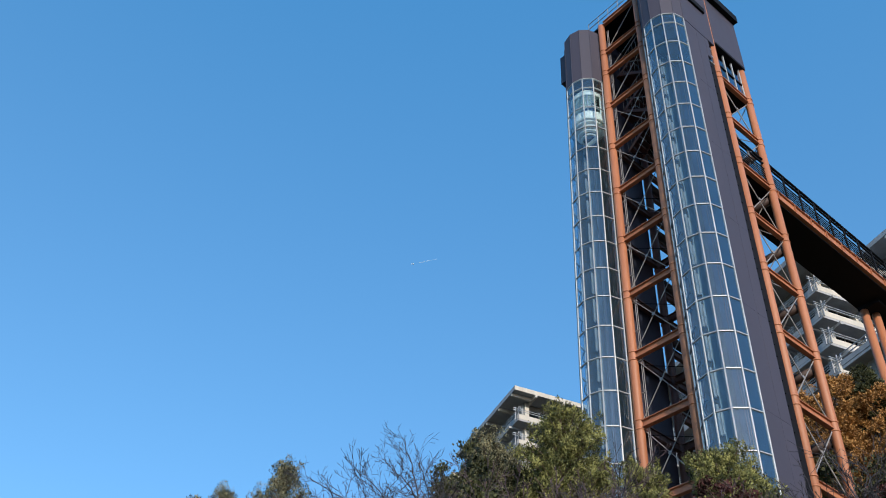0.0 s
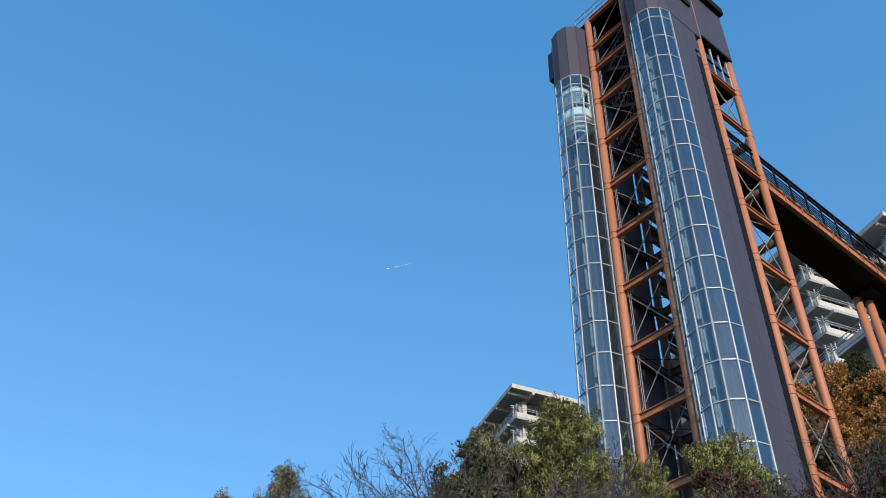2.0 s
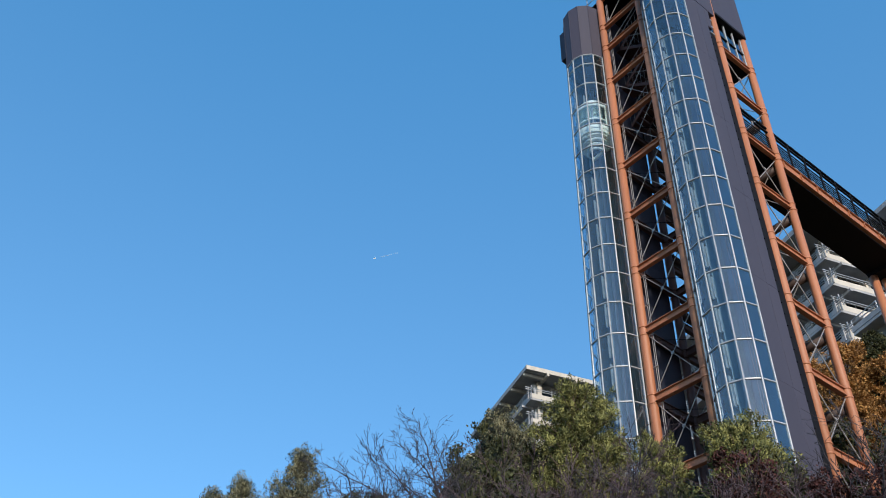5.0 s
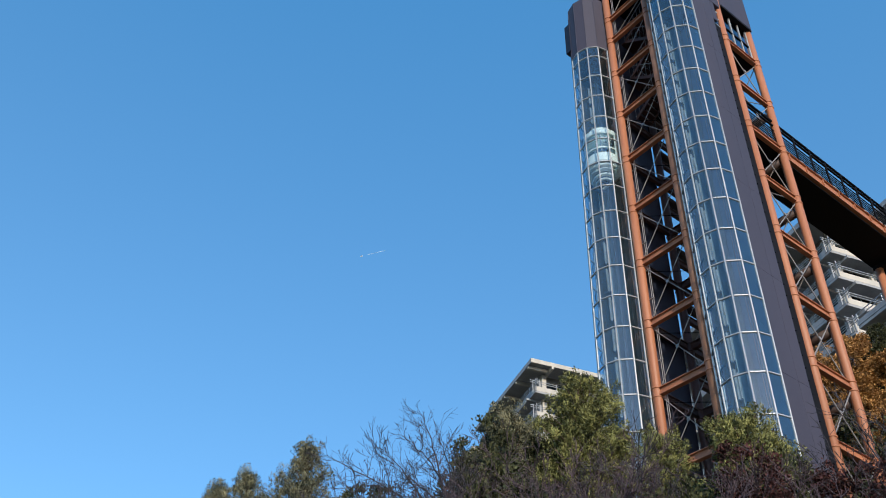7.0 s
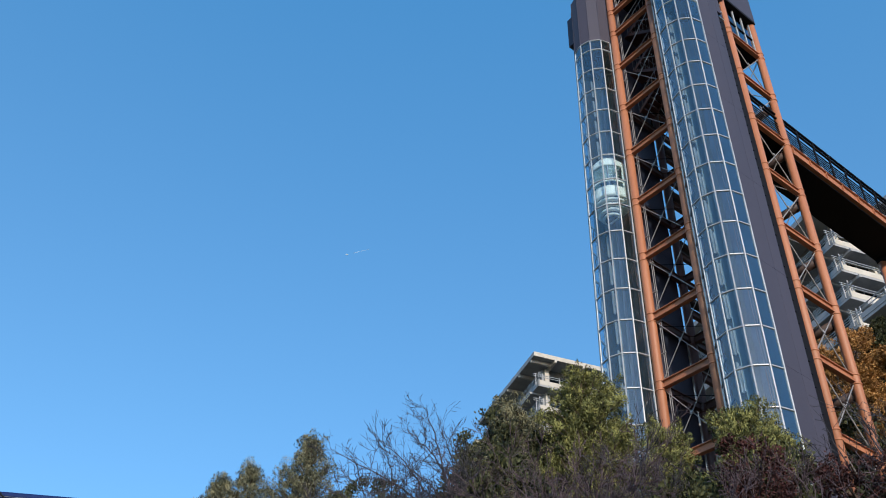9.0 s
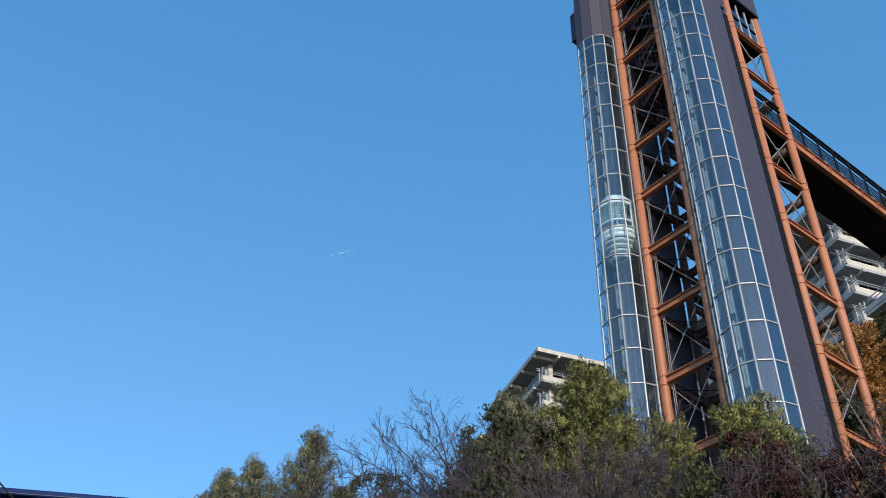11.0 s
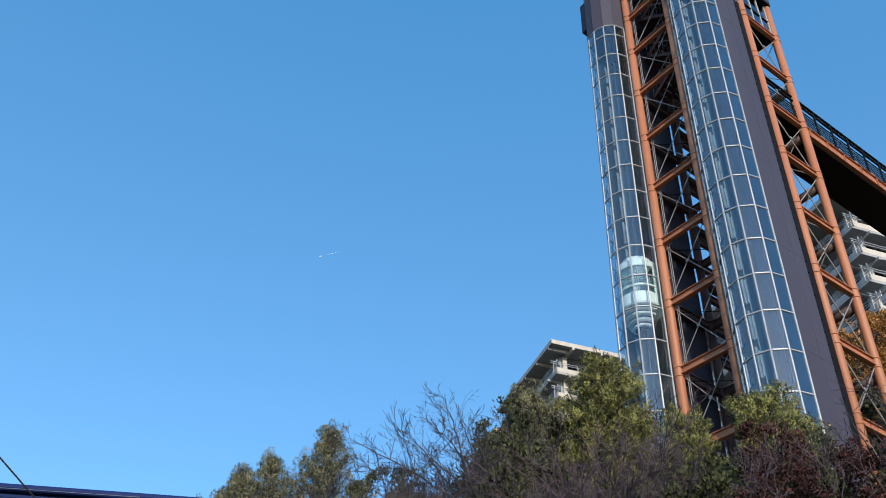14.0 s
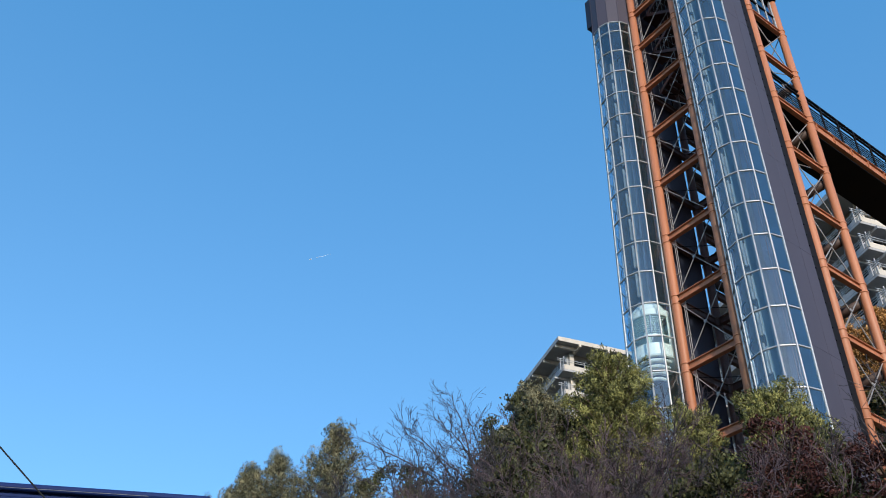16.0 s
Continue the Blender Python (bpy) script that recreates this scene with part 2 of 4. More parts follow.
def tower_frame():
    tower = thing("lift_tower", TOWER, "tall orange and dark brown steel frame of an outdoor lift tower", "tower")
    front = mesh_of("column", tube_column(43.6, collars=LEVELS + TOP[:2]), ORANGE, True)
    side = mesh_of("column", tube_column(43.4, collars=LEVELS), ORANGE, True)
    # inner steel is browned to carry the shade inside the frame
    inner = mesh_of("column", tube_column(36.6, r=0.17, collars=LEVELS), BROWNSHADE, True)
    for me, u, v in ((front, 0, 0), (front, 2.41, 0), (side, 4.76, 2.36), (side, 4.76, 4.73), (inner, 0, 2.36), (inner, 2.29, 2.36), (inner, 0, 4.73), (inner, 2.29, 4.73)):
        part("column", me, tower, at=pose(u, v, 0))
    front_beam = mesh_of("beam", ibeam(2.05, 0.31, 0.2), ORANGE)
    side_beam = mesh_of("beam", ibeam(2.0, 0.31, 0.2), ORANGE)
    brown_beam = mesh_of("beam", ibeam(2.0, 0.32, 0.18), BROWNSHADE)
    long_beam = mesh_of("beam", ibeam(2.1, 0.32, 0.18), BROWNSHADE)
    pipe = mesh_of("pipe_beam", rod(bmesh.new(), (0, 0, 0), (2.1, 0, 0), 0.19, 14), PIPESHADE, True)
    node = bmesh.new()
    bmesh.ops.create_cone(node, cap_ends=True, segments=10, radius1=0.075, radius2=0.075, depth=0.03, matrix=Matrix.Rotation(radians(90), 4, "X"))
    node = mesh_of("brace_node", node, ROD)

    def brace(a, b, c, d, x, r=0.018):
        """Crossed tie rods with a plate where they meet."""
        for p, q in ((a, b), (c, d)):
            part("tie_rod", rod(bmesh.new(), p, q, r, 6), tower, mat=ROD)
        part("brace_node", node, tower, at=x)

    for k, z in enumerate(LEVELS):
        part("beam", front_beam, tower, at=pose(0.18, 0, z))
        part("beam", side_beam, tower, at=pose(4.76, 2.55, z, 0, 0, 90))
        if z < 34:
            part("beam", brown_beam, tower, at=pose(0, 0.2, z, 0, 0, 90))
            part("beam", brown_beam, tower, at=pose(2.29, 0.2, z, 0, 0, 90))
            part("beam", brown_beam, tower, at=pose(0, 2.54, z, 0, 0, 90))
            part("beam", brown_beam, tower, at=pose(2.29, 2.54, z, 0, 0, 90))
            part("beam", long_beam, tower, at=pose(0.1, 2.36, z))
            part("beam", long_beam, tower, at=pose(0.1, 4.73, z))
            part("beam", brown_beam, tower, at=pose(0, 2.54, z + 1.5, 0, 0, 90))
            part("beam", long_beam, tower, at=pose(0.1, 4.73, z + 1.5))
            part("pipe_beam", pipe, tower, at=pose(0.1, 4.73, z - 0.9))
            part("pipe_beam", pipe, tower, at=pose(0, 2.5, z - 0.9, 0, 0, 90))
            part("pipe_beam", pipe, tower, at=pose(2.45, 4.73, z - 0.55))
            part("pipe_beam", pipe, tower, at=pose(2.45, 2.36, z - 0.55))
        if k + 1 < len(LEVELS):
            lo, hi = z + 0.25, LEVELS[k + 1] - 0.25
            mid = (lo + hi) / 2
            brace((0.08, 0.05, lo - 0.12), (2.24, 0.05, hi + 0.12), (0.08, 0.09, hi + 0.12), (2.24, 0.09, lo - 0.12), pose(1.15, 0.04, mid))
            brace((4.74, 2.55, lo), (4.74, 4.55, hi), (4.70, 2.55, hi), (4.70, 4.55, lo), pose(4.77, 3.44, mid, 0, 0, 90), 0.024)
            if z < 34:
                brace((2.5, 4.7, lo), (4.55, 4.7, hi), (2.5, 4.66, hi), (4.55, 4.66, lo), pose(3.52, 4.66, mid), 0.022)
                brace((2.5, 2.4, lo), (4.55, 2.4, hi), (2.5, 2.44, hi), (4.55, 2.44, lo), pose(3.52, 2.42, mid), 0.018)
                brace((0.2, 4.7, lo), (2.1, 4.7, hi), (0.2, 4.66, hi), (2.1, 4.66, lo), pose(1.15, 4.66, mid), 0.018)
                brace((0.03, 2.55, lo), (0.03, 4.55, hi), (0.0, 2.55, hi), (0.0, 4.55, lo), pose(0, 3.55, mid, 0, 0, 90), 0.018)
                part("tie_rod", rod(bmesh.new(), (0.2, 0.15, hi - 0.15), (2.1, 2.2, hi - 0.15), 0.014, 6), tower, mat=BLACK)
    for z in TOP:
        part("beam", front_beam, tower, at=pose(0.18, 0, z))
    for z0, z1 in ((36.95, 39.1), (39.55, 40.9), (41.3, 43.4)):
        part("tie_rod", rod(bmesh.new(), (0.2, 0.06, z0), (2.1, 0.06, z1), 0.022, 6), tower, mat=ROD)
    # service conduit beside the first column
    for du in (0.28, 0.36):
        part("conduit", rod(bmesh.new(), (du, 0.1, 0), (du, 0.1, 43), 0.018, 6), tower, "thin grey conduit", mat=ROD)
    clip = mesh_of("conduit_clip", abox(0.16, 0.4, 0.06, 0.12, -0.02, 0.02, bevel=0.004), ROD)
    for k in range(28):
        part("conduit_clip", clip, tower, at=pose(0, 0, 3 + k * 1.42))
    # machine room at the head of the tower
    part("room_floor", abox(-2.2, 4.7, 2.42, 4.68, 36.62, 36.8), tower, "underside coloured black for its shade of the landing room", mat=BLACK)
    part("room_wall", abox(-2.2, 2.5, 2.42, 2.5, 36.8, 43.5), tower, mat=BLACK)
    part("room_wall", abox(-2.2, 4.6, 4.72, 4.86, 39.3, 43.5), tower, mat=PANEL)
    part("room_wall", abox(-2.2, 2.3, 4.72, 4.86, 36.8, 39.3), tower, mat=PANEL)
    part("cladding", abox(4.84, 4.95, 2.44, 4.9, 39.3, 43.7), tower, mat=PANEL)
    part("cladding", abox(4.5, 4.965, 1.77, 2.29, 38.9, 43.5), tower, mat=PANEL)
    part("cladding", abox(4.86, 4.975, 1.45, 1.765, 37.35, 38.89), tower, mat=PANEL)
    part("recess_panel", abox(4.72, 4.80, 1.3, 2.18, 0, 37.3), tower, mat=BLACK)
    part("slit_window", abox(4.80, 4.812, 1.78, 2.2, 37.4, 38.85, bevel=0), tower, "narrow window beside the column", mat=WINGLASS)
    for z in (37.4, 38.0, 38.6):
        part("slit_window_bar", abox(4.79, 4.83, 1.78, 2.2, z - 0.03, z + 0.03), tower, mat=FRAME)
    tooth = mesh_of("fixing_bracket", abox(4.80, 4.95, 1.45, 1.62, -0.11, 0.11, bevel=0.006), BLACK)
    for k in range(66):
        part("fixing_bracket", tooth, tower, at=pose(0, 0, 4.2 + 0.5 * k))
    part("window_head", abox(4.7, 5.0, 2.45, 4.75, 39.16, 39.34), tower, mat=BLACK)
    part("eave", abox(4.2, 5.2, 2.5, 4.96, 43.3, 43.85), tower, "dark overhanging eave", mat=BLACK)
    part("eave", abox(4.985, 5.1, -0.1, 1.85, 41.1, 41.5), tower, "dark overhanging eave", mat=BLACK)
    part("flat_roof", abox(-2.3, 4.8, 0.1, 4.8, 43.86, 43.98), tower, mat=BLACK)
    part("window_pane", abox(4.74, 4.752, 2.55, 4.55, 37.0, 39.16, bevel=0), tower, "tall landing window", mat=WINGLASS)
    for v in (2.6, 3.25, 3.9, 4.5):
        part("window_mullion", abox(4.72, 4.8, v - 0.03, v + 0.03, 36.9, 39.16), tower, mat=FRAME)
    part("window_rail", abox(4.72, 4.8, 2.55, 4.55, 37.85, 37.92), tower, mat=BLACK)
    # roof railing
    for v in (0.05,):
        for z in (44.4, 44.85):
            part("roof_rail", rod(bmesh.new(), (-0.9, v, z), (2.6, v, z), 0.022, 6), tower, mat=ROD)
        for i in range(6):
            part("roof_rail_post", rod(bmesh.new(), (-0.9 + i * 0.7, v, 43.9), (-0.9 + i * 0.7, v, 44.85), 0.02, 6), tower, mat=ROD)
    return tower


tower = tower_frame()


def dodeca(r, n0=-90, n1=90, step=30):
    return [(r * math.sin(radians(a)), -r * math.cos(radians(a))) for a in range(n0, n1 + 1, step)]


def lift_shaft(u, v, cap_top, label, r=RAD, back=2.05, flank=2.05):
    at = TOWER @ pose(u, v, 0)
    shaft = thing("lift_shaft", at, label, "lift shaft", group="twin glazed lift shafts")
    top_glass = 38.78
    rows = [top_glass, 38.05]
    while rows[-1] > 1.6:
        rows.append(rows[-1] - 1.5)
    ring = dodeca(r)
    # flank walls in cladding sheets, each with open joints
    n = 9
    for s in (-1, 1):
        for k in range(n):
            z0, z1 = k * 4.31 + 0.004, (k + 1) * 4.31 - 0.004
            for y0, y1 in ((0.03, 0.936), (0.944, back if s < 0 else flank)):
                part("cladding_sheet", abox(min(s * r, s * (r - 0.06)), max(s * r, s * (r - 0.06)), y0, y1, z0, z1, bevel=0.002), shaft, mat=PANEL)
    part("lining", abox(-r + 0.07, r - 0.36, back - 0.09, back - 0.01, 0, 42), shaft, "blue lining behind the guide rails", mat=BLUELINING)
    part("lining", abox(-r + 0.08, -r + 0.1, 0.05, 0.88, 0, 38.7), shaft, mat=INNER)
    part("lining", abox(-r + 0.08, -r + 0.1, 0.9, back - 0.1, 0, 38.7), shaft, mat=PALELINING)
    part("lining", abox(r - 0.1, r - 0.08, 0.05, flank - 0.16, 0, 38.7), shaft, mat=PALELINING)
    outline = dodeca(r + 0.012)
    cap = part("cap", prism(bmesh.new(), outline + [(r + 0.012, back + 0.05), (-r - 0.012, back + 0.05)], top_glass + 0.03, cap_top), shaft, "dark brown panelled head of the shaft", mat=PANEL)
    for x, y in outline:
        part("cap_seam", abox(x * 1.006 - 0.012, x * 1.006 + 0.012, y * 1.006 - 0.012, y * 1.006 + 0.012, top_glass + 0.04, cap_top - 0.03, bevel=0.003), cap, mat=PANEL)
    post = mesh_of("mullion", abox(-0.028, 0.028, -0.03, 0.03, 0, top_glass, bevel=0.008), FRAME)
    for i, (x, y) in enumerate(ring):
        part("mullion", post, shaft, at=pose(x, y, 0, 0, 0, -90 + 30 * i))
    side = 2 * r * math.sin(radians(15))
    bar = mesh_of("transom", abox(-side / 2 + 0.035, side / 2 - 0.035, -0.035, 0.035, -0.024, 0.024, bevel=0.006), FRAME)
    full = mesh_of("pane", abox(-side / 2 + 0.03, side / 2 - 0.03, -0.008, 0.008, -1.47, -0.03, bevel=0), GLASS)
    short = mesh_of("pane", abox(-side / 2 + 0.03, side / 2 - 0.03, -0.008, 0.008, -0.70, -0.03, bevel=0), GLASS)
    hoop = bmesh.new()
    revolve(hoop, [(0.90, -0.035), (0.94, -0.035), (0.94, 0.035), (0.90, 0.035), (0.90, -0.035)], -178, -115, 10)
    hoop = mesh_of("guide_hoop", hoop, STEELGREY, False)
    for j, z in enumerate(rows):
        for i in range(6):
            a = -75 + 30 * i
            c = r * math.cos(radians(15))
            x, y = c * math.sin(radians(a)), -c * math.cos(radians(a))
            part("transom", bar, shaft, at=pose(x, y, z, 0, 0, a))
            if z > 1.5:
                part("pane", short if j == 0 else full, shaft, at=pose(x, y, z, random.uniform(-0.25, 0.25), 0, a + random.uniform(-0.3, 0.3)))
        part("guide_hoop", hoop, shaft, at=pose(0, 0.05, z - 0.75))
    # guide rails and ropes
    for x in (-0.72, 0.72):
        part("guide_rail", abox(x - 0.04, x + 0.04, 1.0, 1.12, 0, 38.6, bevel=0.006), shaft, "pale steel guide rail", mat=FRAME)
    pale = mesh_of("rail_strip", abox(-0.03, 0.03, -0.035, 0.035, -1.2, -0.2, bevel=0.006), FRAME)
    strip = mesh_of("rail_strip", abox(-0.03, 0.03, -0.05, 0.05, -1.32, -0.12, bevel=0.006), FRAME)
    for z in rows[1:]:
        part("rail_strip", strip, shaft, at=pose(-r + 0.2, 0.5, z))
        part("rail_strip", pale, shaft, at=pose(-r + 0.2, 0.66, z))
    for x in (-0.35, -0.25):
        part("hoist_rope", rod(bmesh.new(), (x, 1.3, 0.5), (x, 1.3, 38.5), 0.014, 6), shaft, mat=ROD)
    return shaft


shaft_a = lift_shaft(-1.24, -0.14, 43.05, "glazed lift shaft with white frame, a car inside", 1.04, 2.38, 2.38)
shaft_b = lift_shaft(3.91, -0.13, 44.4, "glazed lift shaft with white frame, dark flank wall", flank=1.57)
side_box = tagged_at(new("service_box", mesh_of("service_box", abox(-0.36, 0, -0.3, 0.4, 0, 2.3), PANEL)), TOWER @ pose(-2.06, -0.45, 40.2), "dark brown metal service box on the shaft head", "service box")


def stair_flight(z0, flip):
    at = TOWER @ pose(1.15, 1.35, z0, 0, 0, 180 if flip else 0)
    st = thing("stair_flight", at, "dark steel stair flight with thin railing", "stairs", group="stair flights inside the tower")
    rise, run, n = 1.5, 1.9, 8
    for y in (-0.42, 0.42):
        bm = bmesh.new()
        vs = [bm.verts.new(p) for p in ((-run / 2, y - 0.02, -0.1), (run / 2, y - 0.02, rise - 0.1), (run / 2, y - 0.02, rise + 0.12), (-run / 2, y - 0.02, 0.12))]
        f = bm.faces.new(vs)
        ex = bmesh.ops.extrude_face_region(bm, geom=[f])
        bmesh.ops.translate(bm, verts=[g for g in ex["geom"] if isinstance(g, bmesh.types.BMVert)], vec=(0, 0.04, 0))
        part("stringer", bm, st, mat=BROWNSHADE)
        part("handrail", rod(bmesh.new(), (-run / 2, y, 1.0), (run / 2, y, rise + 1.0), 0.022, 6), st, mat=ROD)
        for i in range(9):
            x = -run / 2 + run * i / 8
            part("baluster", rod(bmesh.new(), (x, y, rise * i / 8), (x, y, rise * i / 8 + 1.0), 0.01, 5), st, mat=ROD)
    tread = mesh_of("tread", abox(-0.13, 0.13, -0.4, 0.4, -0.02, 0.02, bevel=0.004), BROWNSHADE)
    for i in range(n):
        part("tread", tread, st, at=pose(-run / 2 + run * (i + 0.5) / n, 0, rise * (i + 0.6) / n))
    part("landing", abox(run / 2, run / 2 + 0.25, -0.45, 0.45, rise - 0.05, rise, bevel=0.004), st, mat=BROWNSHADE)


for k in range(5):
    stair_flight(34.0 + 1.5 * k, k % 2 == 1)


def lift_car():
    """Bow-fronted car; its origin is the top of the white belt."""
    car = thing("lift_car", TOWER, "white bow-fronted lift car with curved windows", "lift car")
    n = 24
    part("belt", revolve(bmesh.new(), [(0.0, -0.56), (0.80, -0.56), (0.83, -0.5), (0.83, -0.03), (0.80, 0.0), (0.0, 0.0)], -180, 0, n), car, mat=WHITE, smooth=False)
    for i, (r, z) in enumerate(((0.76, -0.72), (0.66, -0.92), (0.54, -1.12), (0.40, -1.3))):
        part("base_ring", revolve(bmesh.new(), [(0, z - 0.05), (r, z - 0.05), (r + 0.03, z), (r, z + 0.05), (0, z + 0.05)], -180, 0, n), car, "stepped white ring", mat=WHITE)
    part("base_cone", revolve(bmesh.new(), [(0.0, -1.4), (0.3, -1.38), (0.70, -0.56)], -180, 0, n), car, mat=INNER)
    window = part("window", revolve(bmesh.new(), [(0.79, 0.0), (0.79, 1.3)], -180, 0, n), car, "curved greenish window", mat=CARGLASS)
    window.visible_shadow = False
    part("sill_rail", revolve(bmesh.new(), [(0.76, 0.28), (0.82, 0.28), (0.82, 0.36), (0.76, 0.36), (0.76, 0.28)], -180, 0, n), car, mat=WHITE)
    part("head_band", revolve(bmesh.new(), [(0.0, 1.24), (0.82, 1.24), (0.84, 1.28), (0.84, 1.52), (0.80, 1.56), (0.0, 1.56)], -180, 0, n), car, mat=WHITE)
    part("dome", revolve(bmesh.new(), [(0.72, 1.56), (0.70, 1.72), (0.58, 1.9), (0.3, 2.0), (0.0, 2.03)], -180, 0, n), car, mat=WHITE, smooth=True)
    part("back_wall", abox(-0.82, 0.82, 0.75, 0.85, -0.56, 1.56), car, mat=WHITE)
    for s in (-1, 1):
        part("side_wall", abox(min(s * 0.76, s * 0.82), max(s * 0.76, s * 0.82), 0.0, 0.75, -0.56, 1.56), car, mat=WHITE)
        part("door_post", abox(s * 0.5 - 0.03, s * 0.5 + 0.03, -0.61, -0.55, 0, 1.3), car, mat=FRAME)
    # pierced screen behind the window
    pts = bmesh.new()
    for row in range(9):
        for i in range(26):
            a = radians(-170 + 160 * (i + 0.5 * (row % 2)) / 26)
            z = 0.42 + row * 0.095
            m = Matrix.Translation((0.74 * math.cos(a), 0.74 * math.sin(a), z)) @ Matrix.Rotation(a, 4, "Z") @ Matrix.Rotation(radians(90), 4, "Y")
            bmesh.ops.create_circle(pts, cap_ends=True, segments=6, radius=0.032, matrix=m)
    part("screen_dots", pts, window, "pale dot pattern on the glass", mat=WHITE)
    return car


car = lift_car()

# ---- footbridge to the hill ----


def footbridge():
    br = thing("footbridge", TOWER, "orange steel footbridge with dark railings, from tower to hill", "footbridge")
    v0, v1 = 4.95, 25.0
    u0, u1 = 3.2, 4.76
    girders = {}
    for u in (u0, u1):
        # far girder coloured black for the shade seen from below
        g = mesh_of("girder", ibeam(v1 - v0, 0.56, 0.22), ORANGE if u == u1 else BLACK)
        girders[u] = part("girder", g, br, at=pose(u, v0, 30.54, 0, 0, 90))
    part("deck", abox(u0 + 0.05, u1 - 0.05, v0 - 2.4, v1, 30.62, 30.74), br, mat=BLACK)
    # Underside shade put into the near-black colour of this plate.
    part("soffit", abox(u0 - 0.15, u1 - 0.03, v0 - 0.1, v1, 30.12, 30.17), br, "underside coloured black for its shade", mat=BLACK)
    stiff = mesh_of("stiffener", abox(-0.1, 0.1, -0.012, 0.012, -0.245, 0.245, bevel=0.003), ORANGE)
    post = mesh_of("rail_post", abox(-0.035, 0.035, -0.04, 0.04, 0, 1.72, bevel=0.006), BLACK)
    knee = mesh_of("rail_stay", rod(bmesh.new(), (0, 0, 0.15), (-0.25, 0.6, 1.15), 0.03, 6), BLACK)
    foot = mesh_of("post_foot", abox(-0.13, 0.13, -0.1, 0.1, -0.02, 0.03, bevel=0.006), FRAME)
    for u in (u0, u1):
        for i in range(17):
            v = v0 - 0.1 + i * 1.24
            part("stiffener", stiff, girders[u], at=pose(v + 0.3 - v0, 0, 0, 0, 0, -90))
            part("rail_post", post, br, at=pose(u, v, 30.8))
            part("rail_stay", knee, br, at=pose(u, v, 30.8))
            part("post_foot", foot, br, "pale steel foot plate", at=pose(u, v, 30.84))
        for z, r in ((32.54, 0.06), (32.26, 0.055), (31.9, 0.03), (31.72, 0.026), (31.56, 0.026), (31.4, 0.026), (31.24, 0.026), (31.08, 0.026), (30.93, 0.026)):
            part("handrail" if r > 0.03 else "rail", rod(bmesh.new(), (u, v0 - 2.4, z), (u, v1, z), r, 8), br, mat=BLACK)
    return br


footbridge()


def bridge_pier():
    pier = thing("bridge_pier", TOWER, "orange steel pier under the footbridge", "bridge pier")
    for u, v in ((3.3, 14.2), (3.55, 14.85)):
        part("leg", rod(bmesh.new(), (u, v, 10), (u, v, 30.1), 0.2, 16), pier, mat=ORANGE, smooth=True)
    part("crosshead", abox(3.1, 4.2, 14.0, 15.05, 29.9, 30.12), pier, mat=BLACK)
    for z in (26.5, 23.0):
        part("beam", rod(bmesh.new(), (3.45, 14.5, z), (4.6, 15.9, z), 0.12, 10), pier, mat=ORANGE)


bridge_pier()

# ---- apartment blocks on the hill ----


